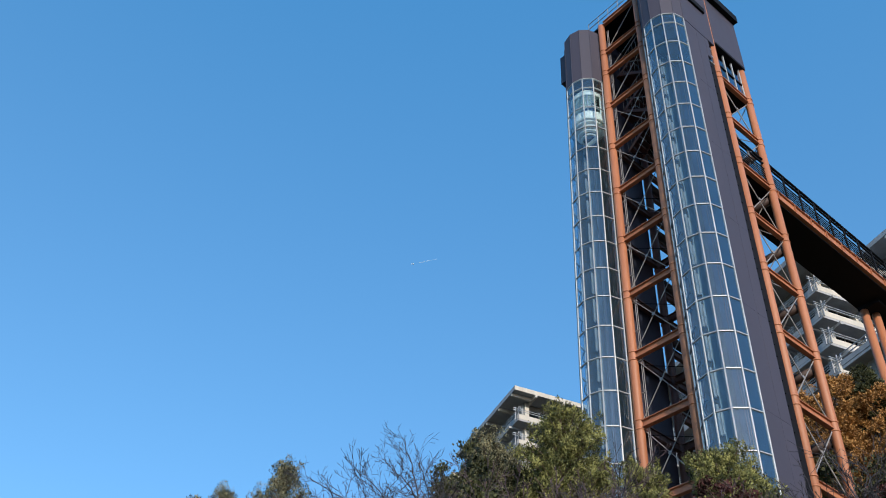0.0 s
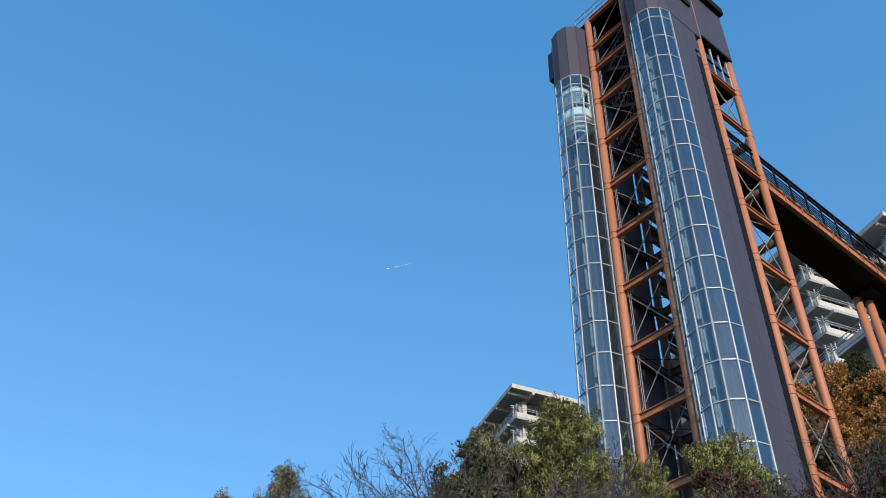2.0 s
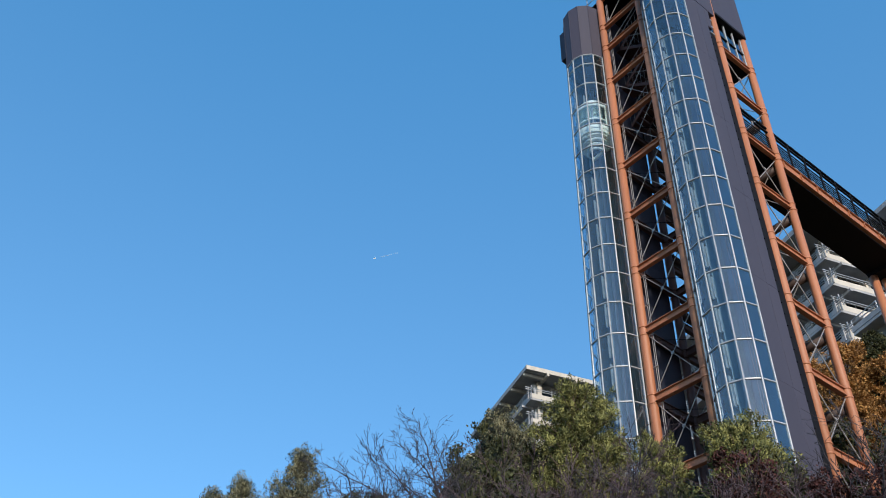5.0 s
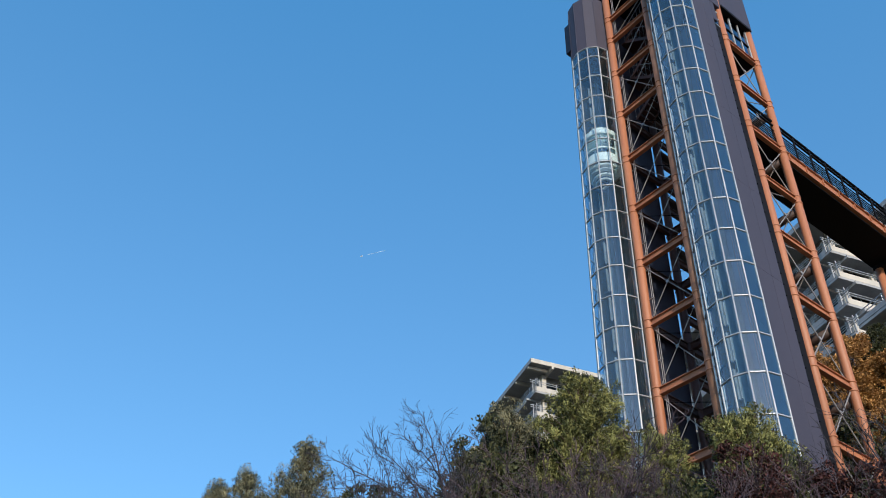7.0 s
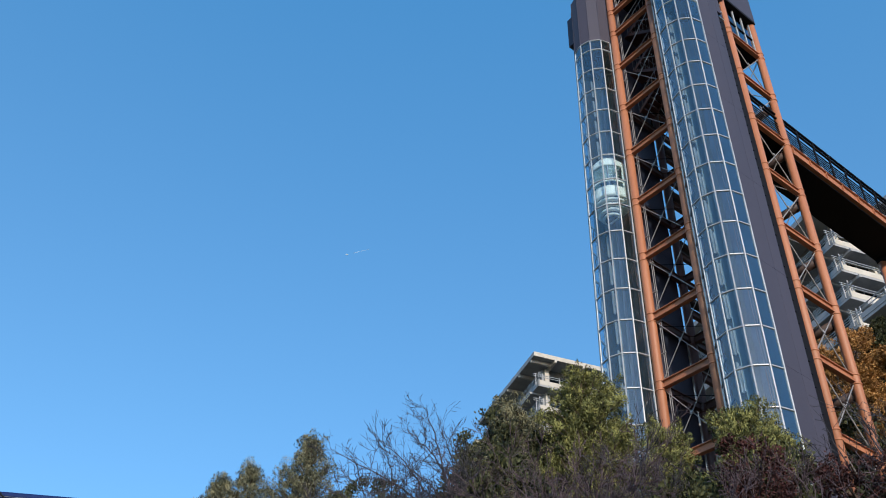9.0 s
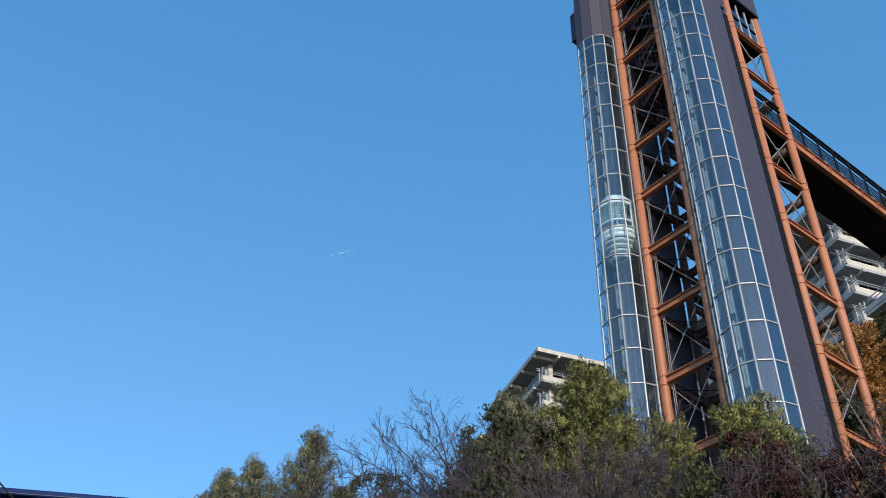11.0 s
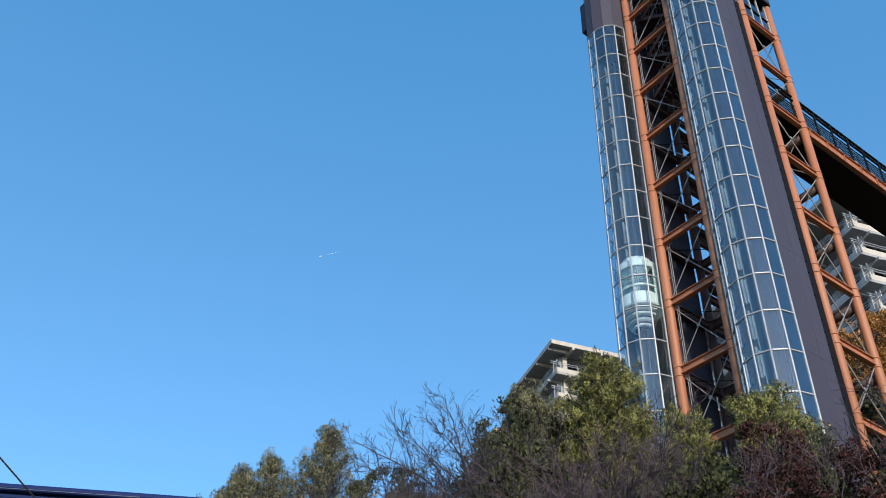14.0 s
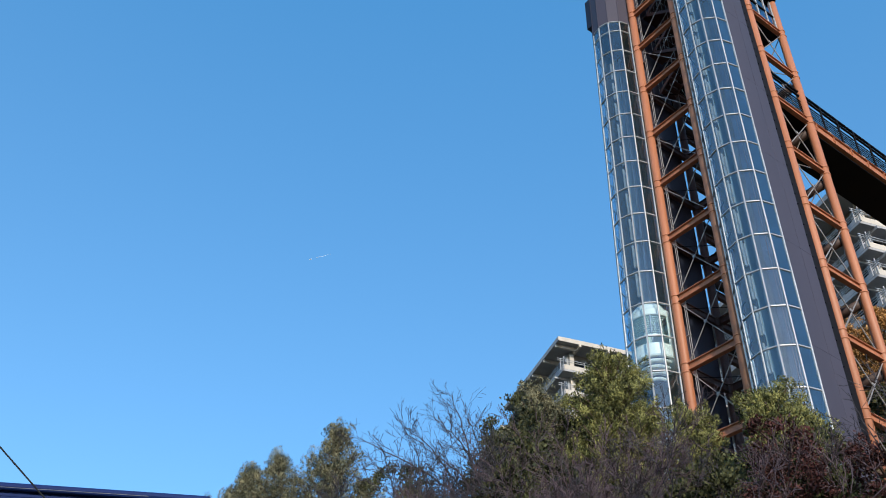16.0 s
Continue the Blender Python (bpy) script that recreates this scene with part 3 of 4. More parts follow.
def apartment(x, y, roof, along, back, storeys, label, bay=3.2, sh=2.9, o=0.65, first=2.9):
    at = pose(x, y, 0, 0, 0, 18.4)
    b = thing("apartment_building", at, label, "apartment building", group="apartment blocks on the hill")
    part("roof", abox(0, along, 0, back, roof - 0.45, roof - 0.06, bevel=0.03), b, "flat overhanging concrete roof", mat=GREYSHADECON)
    # Fascia colour follows the light: pale on the sunny front, grey on the shaded side.
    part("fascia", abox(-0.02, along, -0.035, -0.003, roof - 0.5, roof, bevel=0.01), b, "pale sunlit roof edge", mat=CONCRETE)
    part("fascia", abox(-0.035, -0.003, 0, back, roof - 0.5, roof, bevel=0.01), b, mat=GREYSHADECON)
    base = roof - 0.45 - first - (storeys - 1) * sh
    part("core", abox(o + 1.45, along - 0.5, o + 1.45, back - 0.5, base - 14, roof - 0.45), b, mat=ROOM)
    fr = mesh_of("window_frame", abox(-0.03, 0.03, -0.03, 0.03, 0.05, 2.25, bevel=0), FRAME)
    pane = mesh_of("window", abox(-1.25, 1.25, -0.02, 0.02, 0.05, 2.2, bevel=0), WINGLASS)
    rib = mesh_of("roof_rib", abox(-0.12, 0.12, -0.1, 2.3, -0.35, 0, bevel=0.01), CONCRETE)
    for i in range(int(along / bay) + 1):
        part("roof_rib", rib, b, at=pose(2.4 + i * bay, 0.0, roof - 0.45))
    for i in range(int(back / bay)):
        part("roof_rib", rib, b, at=pose(0.1, 0.9 + i * bay, roof - 0.45, 0, 0, -90))
    for s in range(storeys):
        z = roof - 0.45 - first - s * sh
        part("floor_slab", abox(o, along - 0.4, o, back - 0.4, z - 0.22, z), b, mat=GREYSHADECON)
        # Parapets likewise: sun put into the front colour, shade into the side one.
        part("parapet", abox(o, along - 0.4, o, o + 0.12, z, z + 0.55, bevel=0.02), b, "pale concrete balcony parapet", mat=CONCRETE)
        part("parapet", abox(o, o + 0.12, o + 0.13, back - 0.5, z, z + 0.45, bevel=0.02), b, mat=GREYSHADECON)
        for dx, dy in ((0.06, -0.12), (-0.14, 0.25), (0.5, 0.06)):
            part("corner_post", rod(bmesh.new(), (o + dx, o + dy, z - 0.1), (o + dx, o + dy, z + 1.35), 0.055, 6), b, mat=GREYSHADECON)
        for h in (0.92, 1.15):
            part("balcony_rail", rod(bmesh.new(), (o - 0.55, o + 0.05, z + h), (along - 0.4, o + 0.05, z + h), 0.042, 6), b, mat=FRAME)
        for h in (0.65, 0.85, 1.05):
            part("balcony_rail", rod(bmesh.new(), (o + 0.05, o - 0.5, z + h), (o + 0.05, back - 0.5, z + h), 0.042, 6), b, mat=FRAME)
        n = int((along - 3) / bay)
        for i in range(n + 1):
            xx = o + 1.5 + i * bay
            part("pillar", abox(xx - 0.25, xx + 0.25, o + 0.95, o + 1.46, z, z + sh - 0.22), b, mat=CONCRETE)
            part("bracket", abox(xx - 0.13, xx + 0.13, o - 0.2, o + 1.1, z - 0.5, z - 0.22), b, mat=GREYSHADECON)
            w = part("window", pane, b, at=pose(xx + bay / 2, o + 1.42, z))
            for dx in (-1.25, 0, 1.25):
                part("window_frame", fr, w, at=pose(dx, -0.02, 0))
        for i in range(int((back - 3) / bay) + 1):
            yy = o + 1.5 + i * bay
            # side pillars take the grey for their shade
            part("pillar", abox(o + 1.05, o + 1.46, yy - 0.2, yy + 0.2, z, z + sh - 0.22), b, mat=GREYSHADECON)
            part("bracket", abox(o - 0.35, o + 1.1, yy - 0.1, yy + 0.1, z - 0.45, z - 0.22), b, mat=GREYSHADECON)
            part("window", pane, b, at=pose(o + 1.42, yy + bay / 2, z, 0, 0, 90))
            part("baluster", rod(bmesh.new(), (o + 0.05, yy, z), (o + 0.05, yy, z + 1.05), 0.03, 6), b, mat=FRAME)
    return b


apartment(8.6, 77.7, 53.0, 26, 16, 5, "grey concrete apartment block with deep roof and balconies")
apartment(28.7, 51.2, 51.2, 22, 26, 6, "cream and grey apartment block with stacked corner balconies", sh=2.58, o=1.15, first=3.0)
apartment(38.0, 53.2, 56.3, 20, 24, 6, "grey apartment block with flat overhanging roof")

apartment(3.5, 100.0, 54.4, 10, 8, 7, "distant pale apartment block behind bare trees")


def terrace():
    """Roof terrace before the second block: slab edge, parapet band and rails over a blank wall."""
    tr = thing("terrace", pose(30.2, 45.4, 0, 0, 0, 18.4), "pale concrete terrace with pipe railing before the apartments", "terrace")
    part("wall", abox(0.9, 9, 0.9, 5.2, 27, 38.55), tr, mat=ROOM)
    part("slab", abox(0, 9, 0, 5.3, 38.55, 38.8, bevel=0.02), tr, mat=GREYSHADECON)
    # Left parapet greyed for shade, front one pale for sun.
    part("parapet", abox(-0.02, 0.12, -0.02, 5.3, 38.81, 39.25, bevel=0.02), tr, mat=GREYSHADECON)
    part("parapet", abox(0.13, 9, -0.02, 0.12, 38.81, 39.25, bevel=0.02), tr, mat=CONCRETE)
    for z in (39.5, 39.8):
        part("rail", rod(bmesh.new(), (0.05, -0.4, z), (0.05, 5.3, z), 0.04, 6), tr, mat=FRAME)
        part("rail", rod(bmesh.new(), (-0.4, 0.05, z), (9, 0.05, z), 0.04, 6), tr, mat=FRAME)
    for v in (0.1, 1.4, 2.7, 4.0, 5.2):
        part("rail_post", rod(bmesh.new(), (0.05, v, 39.2), (0.05, v, 39.85), 0.04, 6), tr, mat=FRAME)


terrace()

# ---- planting ----


def mesh_from(name, vs, fs, mat, normals=None):
    """A mesh from arrays of corners and of faces that all have as many sides; normals, one for each corner, round off its shading."""
    me = bpy.data.meshes.new(name)
    vs, fs = np.asarray(vs, dtype=np.float32), np.asarray(fs, dtype=np.int32)
    k = fs.shape[1]
    me.vertices.add(len(vs))
    me.vertices.foreach_set("co", vs.ravel())
    me.loops.add(fs.size)
    me.loops.foreach_set("vertex_index", fs.ravel())
    me.polygons.add(len(fs))
    me.polygons.foreach_set("loop_start", np.arange(len(fs), dtype=np.int32) * k)
    me.update(calc_edges=True)
    me.validate()
    if normals is not None:
        me.polygons.foreach_set("use_smooth", np.ones(len(fs), dtype=bool))
        me.normals_split_custom_set_from_vertices(normals.tolist())
    me.materials.append(mat)
    return me


def sprays(centres, outward, count, length, width, spread, rng):
    """Small pointed leaves (two triangles each) fanned out about each centre."""
    k = len(centres)
    c = np.repeat(centres, count, 0)
    d = np.repeat(outward, count, 0) + rng.normal(0, spread, (k * count, 3))
    d /= np.linalg.norm(d, axis=1)[:, None] + 1e-9
    p = c + rng.normal(0, 1, (k * count, 3)) * length * 0.75
    ln = length * rng.uniform(0.6, 1.3, (k * count, 1))
    s = np.cross(d, rng.normal(0, 1, (k * count, 3)))
    s /= np.linalg.norm(s, axis=1)[:, None] + 1e-9
    w = width * rng.uniform(0.7, 1.3, (k * count, 1))
    a, b = p, p + d * ln
    m = p + d * ln * 0.5
    nrm = np.cross(d, s) * w * 0.3
    vs = np.stack([a, m + s * w + nrm, b, m - s * w + nrm], 1).reshape(-1, 3)
    i = np.arange(k * count)[:, None] * 4
    fs = np.concatenate([i + [0, 1, 2], i + [0, 2, 3]], 0)
    return vs, fs


def needles(centres, outward, count, length, width, spread, rng):
    """Thin pointed sprays, one long triangle each, fanned out about each centre."""
    k = len(centres) * count
    d = np.repeat(outward, count, 0) + rng.normal(0, spread, (k, 3))
    d /= np.linalg.norm(d, axis=1)[:, None] + 1e-9
    p = np.repeat(centres, count, 0) + rng.normal(0, 0.45, (k, 3)) * length
    s = np.cross(d, rng.normal(0, 1, (k, 3)))
    s *= width * rng.uniform(0.7, 1.3, (k, 1)) / (np.linalg.norm(s, axis=1)[:, None] + 1e-9)
    vs = np.stack([p - s, p + s, p + d * length * rng.uniform(0.6, 1.3, (k, 1))], 1).reshape(-1, 3)
    return vs, np.arange(k * 3).reshape(-1, 3)


def crown_points(n, profile, rng, lumps=9, rough=0.28):
    """Points through a crown: profile(h) gives the radius at a share h of the height; lumps make the outline uneven."""
    ph = rng.uniform(0, 6.28, (lumps, 2))
    am = rng.uniform(0.4, 1.0, lumps)
    h = rng.uniform(0, 1, n * 3)
    r = profile(h)
    keep = rng.uniform(0, 1, n * 3) < r / r.max() + 0.06
    h, r = h[keep][:n], r[keep][:n]
    a = rng.uniform(0, 6.283, len(h))
    bump = sum(am[i] * np.sin((i % 4 + 1) * a + ph[i, 0]) * np.sin((i % 5 + 2) * 3.1 * h + ph[i, 1]) for i in range(lumps)) / lumps ** 0.5
    rr = r * (1 + rough * bump) * rng.uniform(0.35, 1, len(h)) ** 0.35
    pts = np.stack([rr * np.cos(a), rr * np.sin(a), h], 1)
    out = np.stack([np.cos(a), np.sin(a), 0.35 + 0.6 * h], 1)
    return pts, out


def branches(tubes, start, direction, length, radius, depth, rng, up=0.05, fork=(2, 2), bend=0.3, shrink=0.7, thin=0.62):
    """Limbs that bend, thin out and fork; tubes collects their pieces."""
    p, d = np.array(start, float), np.array(direction, float)
    d /= np.linalg.norm(d)
    r = radius
    for i in range(3):
        q = p + d * (length / 3)
        r2 = r * 0.86
        tubes.append((*p, *q, r, r2))
        p, r = q, r2
        d = d + rng.normal(0, bend, 3) * 0.6 + np.array((0, 0, up * 0.4))
        d /= np.linalg.norm(d)
        if depth > 0 and rng.uniform() < 0.62:
            branches(tubes, p, d + rng.normal(0, 0.5, 3) + np.array((0, 0, up)), length * shrink * rng.uniform(0.6, 1), r * thin, depth - 1, rng, up, fork, bend, shrink, thin)
    if depth > 0:
        for _ in range(int(rng.integers(fork[0], fork[1] + 1))):
            branches(tubes, p, d + rng.normal(0, 0.4, 3) + np.array((0, 0, up)), length * shrink * rng.uniform(0.75, 1.05), r * 0.8, depth - 1, rng, up, fork, bend, shrink, thin)


def tube_mesh(name, tubes, mat, sides=3):
    """Open tapered tubes joined into one mesh."""
    t = np.array(tubes)
    a, b = t[:, 0:3], t[:, 3:6]
    d = b - a
    d /= np.linalg.norm(d, axis=1)[:, None] + 1e-9
    ref = np.where(np.abs(d[:, 2:3]) > 0.9, np.array([[1.0, 0, 0]]), np.array([[0, 0, 1.0]]))
    s = np.cross(d, ref)
    s /= np.linalg.norm(s, axis=1)[:, None]
    w = np.cross(d, s)
    vs = []
    for p, r in ((a, t[:, 6:7]), (b, t[:, 7:8])):
        for k in range(sides):
            g = 2 * math.pi * k / sides
            vs.append(p + r * (math.cos(g) * s + math.sin(g) * w))
    vs = np.stack(vs, 1).reshape(-1, 3)
    i = np.arange(len(t))[:, None] * 2 * sides
    fs = np.concatenate([i + [k, (k + 1) % sides, sides + (k + 1) % sides, sides + k] for k in range(sides)], 0)
    return mesh_from(name, vs, fs, mat)


def leafy_tree(name, x, y, z0, top, r, mat, label, seed, profile, lobes=60, lobe=0.34, leaf=(0.11, 0.024), low=0.15, clumps=26, per=16, rough=0.25, up=0.5):
    """Trunk, limbs and a crown of many tufts; the tufts carry small pointed leaves."""
    rng = np.random.default_rng(seed)
    t = thing(name, pose(x, y, z0), label, "tree")
    h = top - z0
    bm = rod(bmesh.new(), (0, 0, -0.4), (0, 0, h * 0.88), 0.018 * h, 9, 0.02)
    pts, out = crown_points(lobes, profile, rng, 9, rough)
    pts[:, :2] *= r - lobe * 0.5
    pts[:, 2] = h * low + pts[:, 2] * (h * (1 - low) - lobe * 0.9)
    size = lobe * rng.uniform(0.65, 1.25, (len(pts), 1))
    for p in pts[::3]:
        zz = max(0.3, p[2] - 0.6 * float(np.hypot(p[0], p[1])))
        rod(bm, (0, 0, zz), tuple(p), 0.035, 5, 0.012)
    part("trunk", bm, t, "brown trunk and limbs", mat=BARK)
    k = len(pts)
    d = np.repeat(out / np.linalg.norm(out, axis=1)[:, None], clumps, 0) * 0.75 + rng.normal(0, 0.62, (k * clumps, 3))
    d /= np.linalg.norm(d, axis=1)[:, None]
    c = np.repeat(pts, clumps, 0) + d * np.repeat(size, clumps, 0) * rng.uniform(0.55, 1.0, (k * clumps, 1))
    vs, fs = sprays(c, d + np.array((0, 0, up)), per, leaf[0], leaf[1], 0.4, rng)
    part("crown", mesh_from("crown", vs, fs, mat), t, "uneven leafy crown")
    return t


def dome(h):
    return np.sqrt(np.clip(1 - np.clip((h - 0.45) / 0.56, 0, 1) ** 2.2, 0, 1)) * 0.96 + 0.04


def conic(h):
    return np.clip(1 - h, 0, 1) ** 1.05 * 0.99 + 0.01


def tufted_tree(name, x, y, z0, top, r, mat, label, seed, profile, low, boughs, per_bough, tuft, count, up=0.6, slope=0.45):
    """Conifer: boughs rise from the trunk and carry plumes of fine needles."""
    rng = np.random.default_rng(seed)
    t = thing(name, pose(x, y, z0), label, "tree")
    h = top - z0
    base, tall = h * low, h * (1 - low) - tuft * 0.8
    bm = rod(bmesh.new(), (0, 0, -0.4), (0, 0, h - tuft), 0.016 * h, 9, 0.02)
    share = rng.uniform(0, 1, boughs * 4)
    share = share[rng.uniform(0, 1, len(share)) < profile(share) ** 0.8 + 0.12][:boughs]
    share = np.concatenate([share, rng.uniform(0.93, 1.0, 6)])
    n = len(share)
    az = np.arange(n) * 2.399963 + rng.uniform(-0.3, 0.3, n)
    lump = 1 + 0.15 * np.sin(3 * az + 9 * share + seed) + 0.11 * np.sin(7 * az - 23 * share) + 0.08 * np.sin(11 * az + 37 * share)
    rad = r * profile(share) * lump * rng.uniform(0.72, 1.05, n)
    tip = np.stack([rad * np.cos(az), rad * np.sin(az), base + share * tall], 1)
    foot = np.stack([0 * rad, 0 * rad, np.maximum(tip[:, 2] - slope * rad - 0.1, 0.3)], 1)
    for a, b in zip(foot, tip):
        rod(bm, tuple(a), tuple(b), 0.028, 4, 0.01)
    part("trunk", bm, t, "brown trunk and limbs", mat=BARK)
    along = np.tile(np.linspace(1.0, 0.55, per_bough), n)[:, None]
    a, b = np.repeat(foot, per_bough, 0), np.repeat(tip, per_bough, 0)
    c = a + (b - a) * along + rng.normal(0, tuft * 0.4, a.shape)
    d = (b - a) / (np.linalg.norm(b - a, axis=1)[:, None] + 1e-6)
    o = d * 0.6 + np.array((0, 0, up)) + rng.normal(0, 0.25, a.shape)
    o /= np.linalg.norm(o, axis=1)[:, None]
    size = tuft * rng.uniform(0.6, 1.25, (len(c), 1))
    c, o, size = (np.repeat(q, count, 0) for q in (c, o, size))
    u = rng.uniform(0, 1, (len(c), 1))
    side = rng.normal(0, 1, c.shape)
    side -= o * np.sum(side * o, 1)[:, None]
    side /= np.linalg.norm(side, axis=1)[:, None] + 1e-9
    root = c + o * (u - 0.4) * size * 1.1 + side * size * 0.52 * np.sin(np.pi * (0.2 + 0.75 * u)) * rng.uniform(0.5, 1, u.shape)
    vs, fs = needles(root, o * (0.3 + u) + side * 0.6, 1, tuft * 0.17, tuft * 0.05, 0.15, rng)
    # each plume is shaded as one rounded body
    body = side + o * (1.6 * u - 0.5) + rng.normal(0, 0.22, side.shape)
    body /= np.linalg.norm(body, axis=1)[:, None]
    tri = vs.reshape(-1, 3, 3)
    turned = np.sum(np.cross(tri[:, 1] - tri[:, 0], tri[:, 2] - tri[:, 0]) * body, 1) < 0
    fs[turned] = fs[turned][:, [0, 2, 1]]
    part("crown", mesh_from("crown", vs, fs, mat, np.repeat(body, 3, 0)), t, "crown of upright feathery plumes")
    return t


tufted_tree("cypress", 3.2, 18.18, 0, 13.1, 1.16, CYPRESS, "broad cypress with sunlit yellow-green sprays", 11, dome, 0.56, 400, 4, 0.26, 120)
# Cedar colour on this cypress stands for the shade of the twigs before it.
tufted_tree("cypress", 1.5, 19.4, 0, 13.0, 0.95, CEDAR, "tall cypress behind bare trees, coloured duller for their shade", 12, dome, 0.56, 330, 3, 0.26, 120)
tufted_tree("cypress", 4.5, 16.62, 0, 10.95, 0.68, CYPRESS, "low rounded yellow-green cypress", 13, dome, 0.58, 270, 3, 0.22, 130)
tufted_tree("cypress", 5.72, 15.14, 0, 10.65, 0.9, CYPRESS, "round cypress with lit top before the lift shaft", 14, dome, 0.56, 310, 4, 0.24, 125)
for i, (x, y, top, r) in enumerate(((-5.25, 31.56, 18.1, 4.9), (-7.3, 31.16, 16.75, 4.4), (-8.3, 30.9, 15.95, 4.0))):
    tufted_tree("cedar", x, y, float(height(x, y)), top, r, CEDAR, "conical cedar with brown-tipped sprays", 21 + i, conic, 0.52, 400, 3, 0.36, 92, 1.1, 0.3)
leafy_tree("evergreen_tree", -3.0, 34.5, float(height(-3.0, 34.5)), 17.75, 2.5, DARKLEAF, "dark evergreen broadleaf tree behind the bare trees", 28, dome, 120, 0.4, (0.1, 0.035), 0.4, 18, 12)
rng = np.random.default_rng(5)
for i in range(22):
    x, y = rng.uniform(17, 36), rng.uniform(36, 47)
    z0 = float(height(x, y))
    top = 1.6 + math.hypot(x, y) * (rng.uniform(0.53, 0.615) if i % 4 else rng.uniform(0.44, 0.54))
    kind = (AUTUMN, "russet_tree", "broadleaf tree in russet autumn leaf") if i % 4 else (DARKLEAF, "evergreen_tree", "dark evergreen broadleaf tree")
    leafy_tree(kind[1], x, y, z0, max(top, z0 + 3.5), rng.uniform(1.6, 2.4), kind[0], kind[2], 40 + i, dome, 50, 0.52, (0.12, 0.047), 0.3, 16, 9, 0.35, 0.1)

for i, (x, y, top, r) in enumerate(((18.7, 30.7, 23.2, 1.9), (16.8, 31.7, 24.35, 1.6), (20.4, 29.9, 23.6, 1.9))):
    leafy_tree("russet_tree", x, y, float(height(x, y)), top, r, AUTUMN, "tall broadleaf tree in russet leaf before the bridge pier", 110 + i, dome, 110, 0.36, (0.085, 0.032), 0.78, 20, 18, 0.4, 0.1)
leafy_tree("evergreen_tree", 18.3, 31.0, float(height(18.3, 31.0)), 24.45, 0.68, DARKLEAF, "dark evergreen broadleaf tree among russet ones", 119, dome, 80, 0.26, (0.08, 0.03), 0.86, 18, 14, 0.3, 0.1)

for i, az in enumerate((22, 25, 28, 31, 34)):
    x, y = 32 * math.sin(radians(az)), 32 * math.cos(radians(az))
    leafy_tree("evergreen_tree", x, y, float(height(x, y)), 1.6 + 32 * (0.50, 0.515, 0.53, 0.53, 0.53)[i], 1.9, DARKLEAF, "dark evergreen broadleaf tree below the russet ones", 90 + i, dome, 70, 0.45, (0.13, 0.05), 0.5, 16, 8, 0.3, 0.1)


def bare_tree(x, y, z0, h, mat, label, seed, limbs=5, depth=4, spread=0.7, lean=(0, 0), start=0.4, name="bare_tree"):
    rng = np.random.default_rng(seed)
    t = thing(name, pose(x, y, z0), label, "tree")
    bm = bmesh.new()
    rod(bm, (0, 0, -0.3), (0, 0, h * start * 0.75), 0.011 * h, 8, 0.009 * h)
    rod(bm, (0, 0, h * start * 0.75), (0, 0, h * (start + 0.15)), 0.009 * h, 8, 0.006 * h)
    part("trunk", bm, t, mat=BARK)
    limbs_made = []
    for i in range(limbs):
        tubes = []
        a = 6.28 * i / limbs + rng.uniform(-0.4, 0.4)
        up = h * (start + rng.uniform(0, 0.15))
        branches(tubes, (0, 0, up), (spread * math.cos(a) + lean[0], spread * math.sin(a) + lean[1], 1), (h - up) * 0.42, 0.005 * h, depth, rng)
        limbs_made.append(tubes)
    tallest = max(q[5] for tubes in limbs_made for q in tubes)
    for tubes in limbs_made:
        q = np.array(tubes)
        q[:, [0, 1, 3, 4]] *= h / tallest
        q[:, [2, 5]] = q[:, [2, 5]].clip(0, h * start) + (q[:, [2, 5]] - h * start).clip(0, None) * (h - h * start) / (tallest - h * start)
        q[:, 6:] = np.maximum(q[:, 6:], 0.0042)
        part("limb", tube_mesh("limb", q, mat), t)
    return t


GREYTREE, REDTREE = "leafless tree with fine spreading grey twigs", "leafless dark reddish tree, dense twigs"


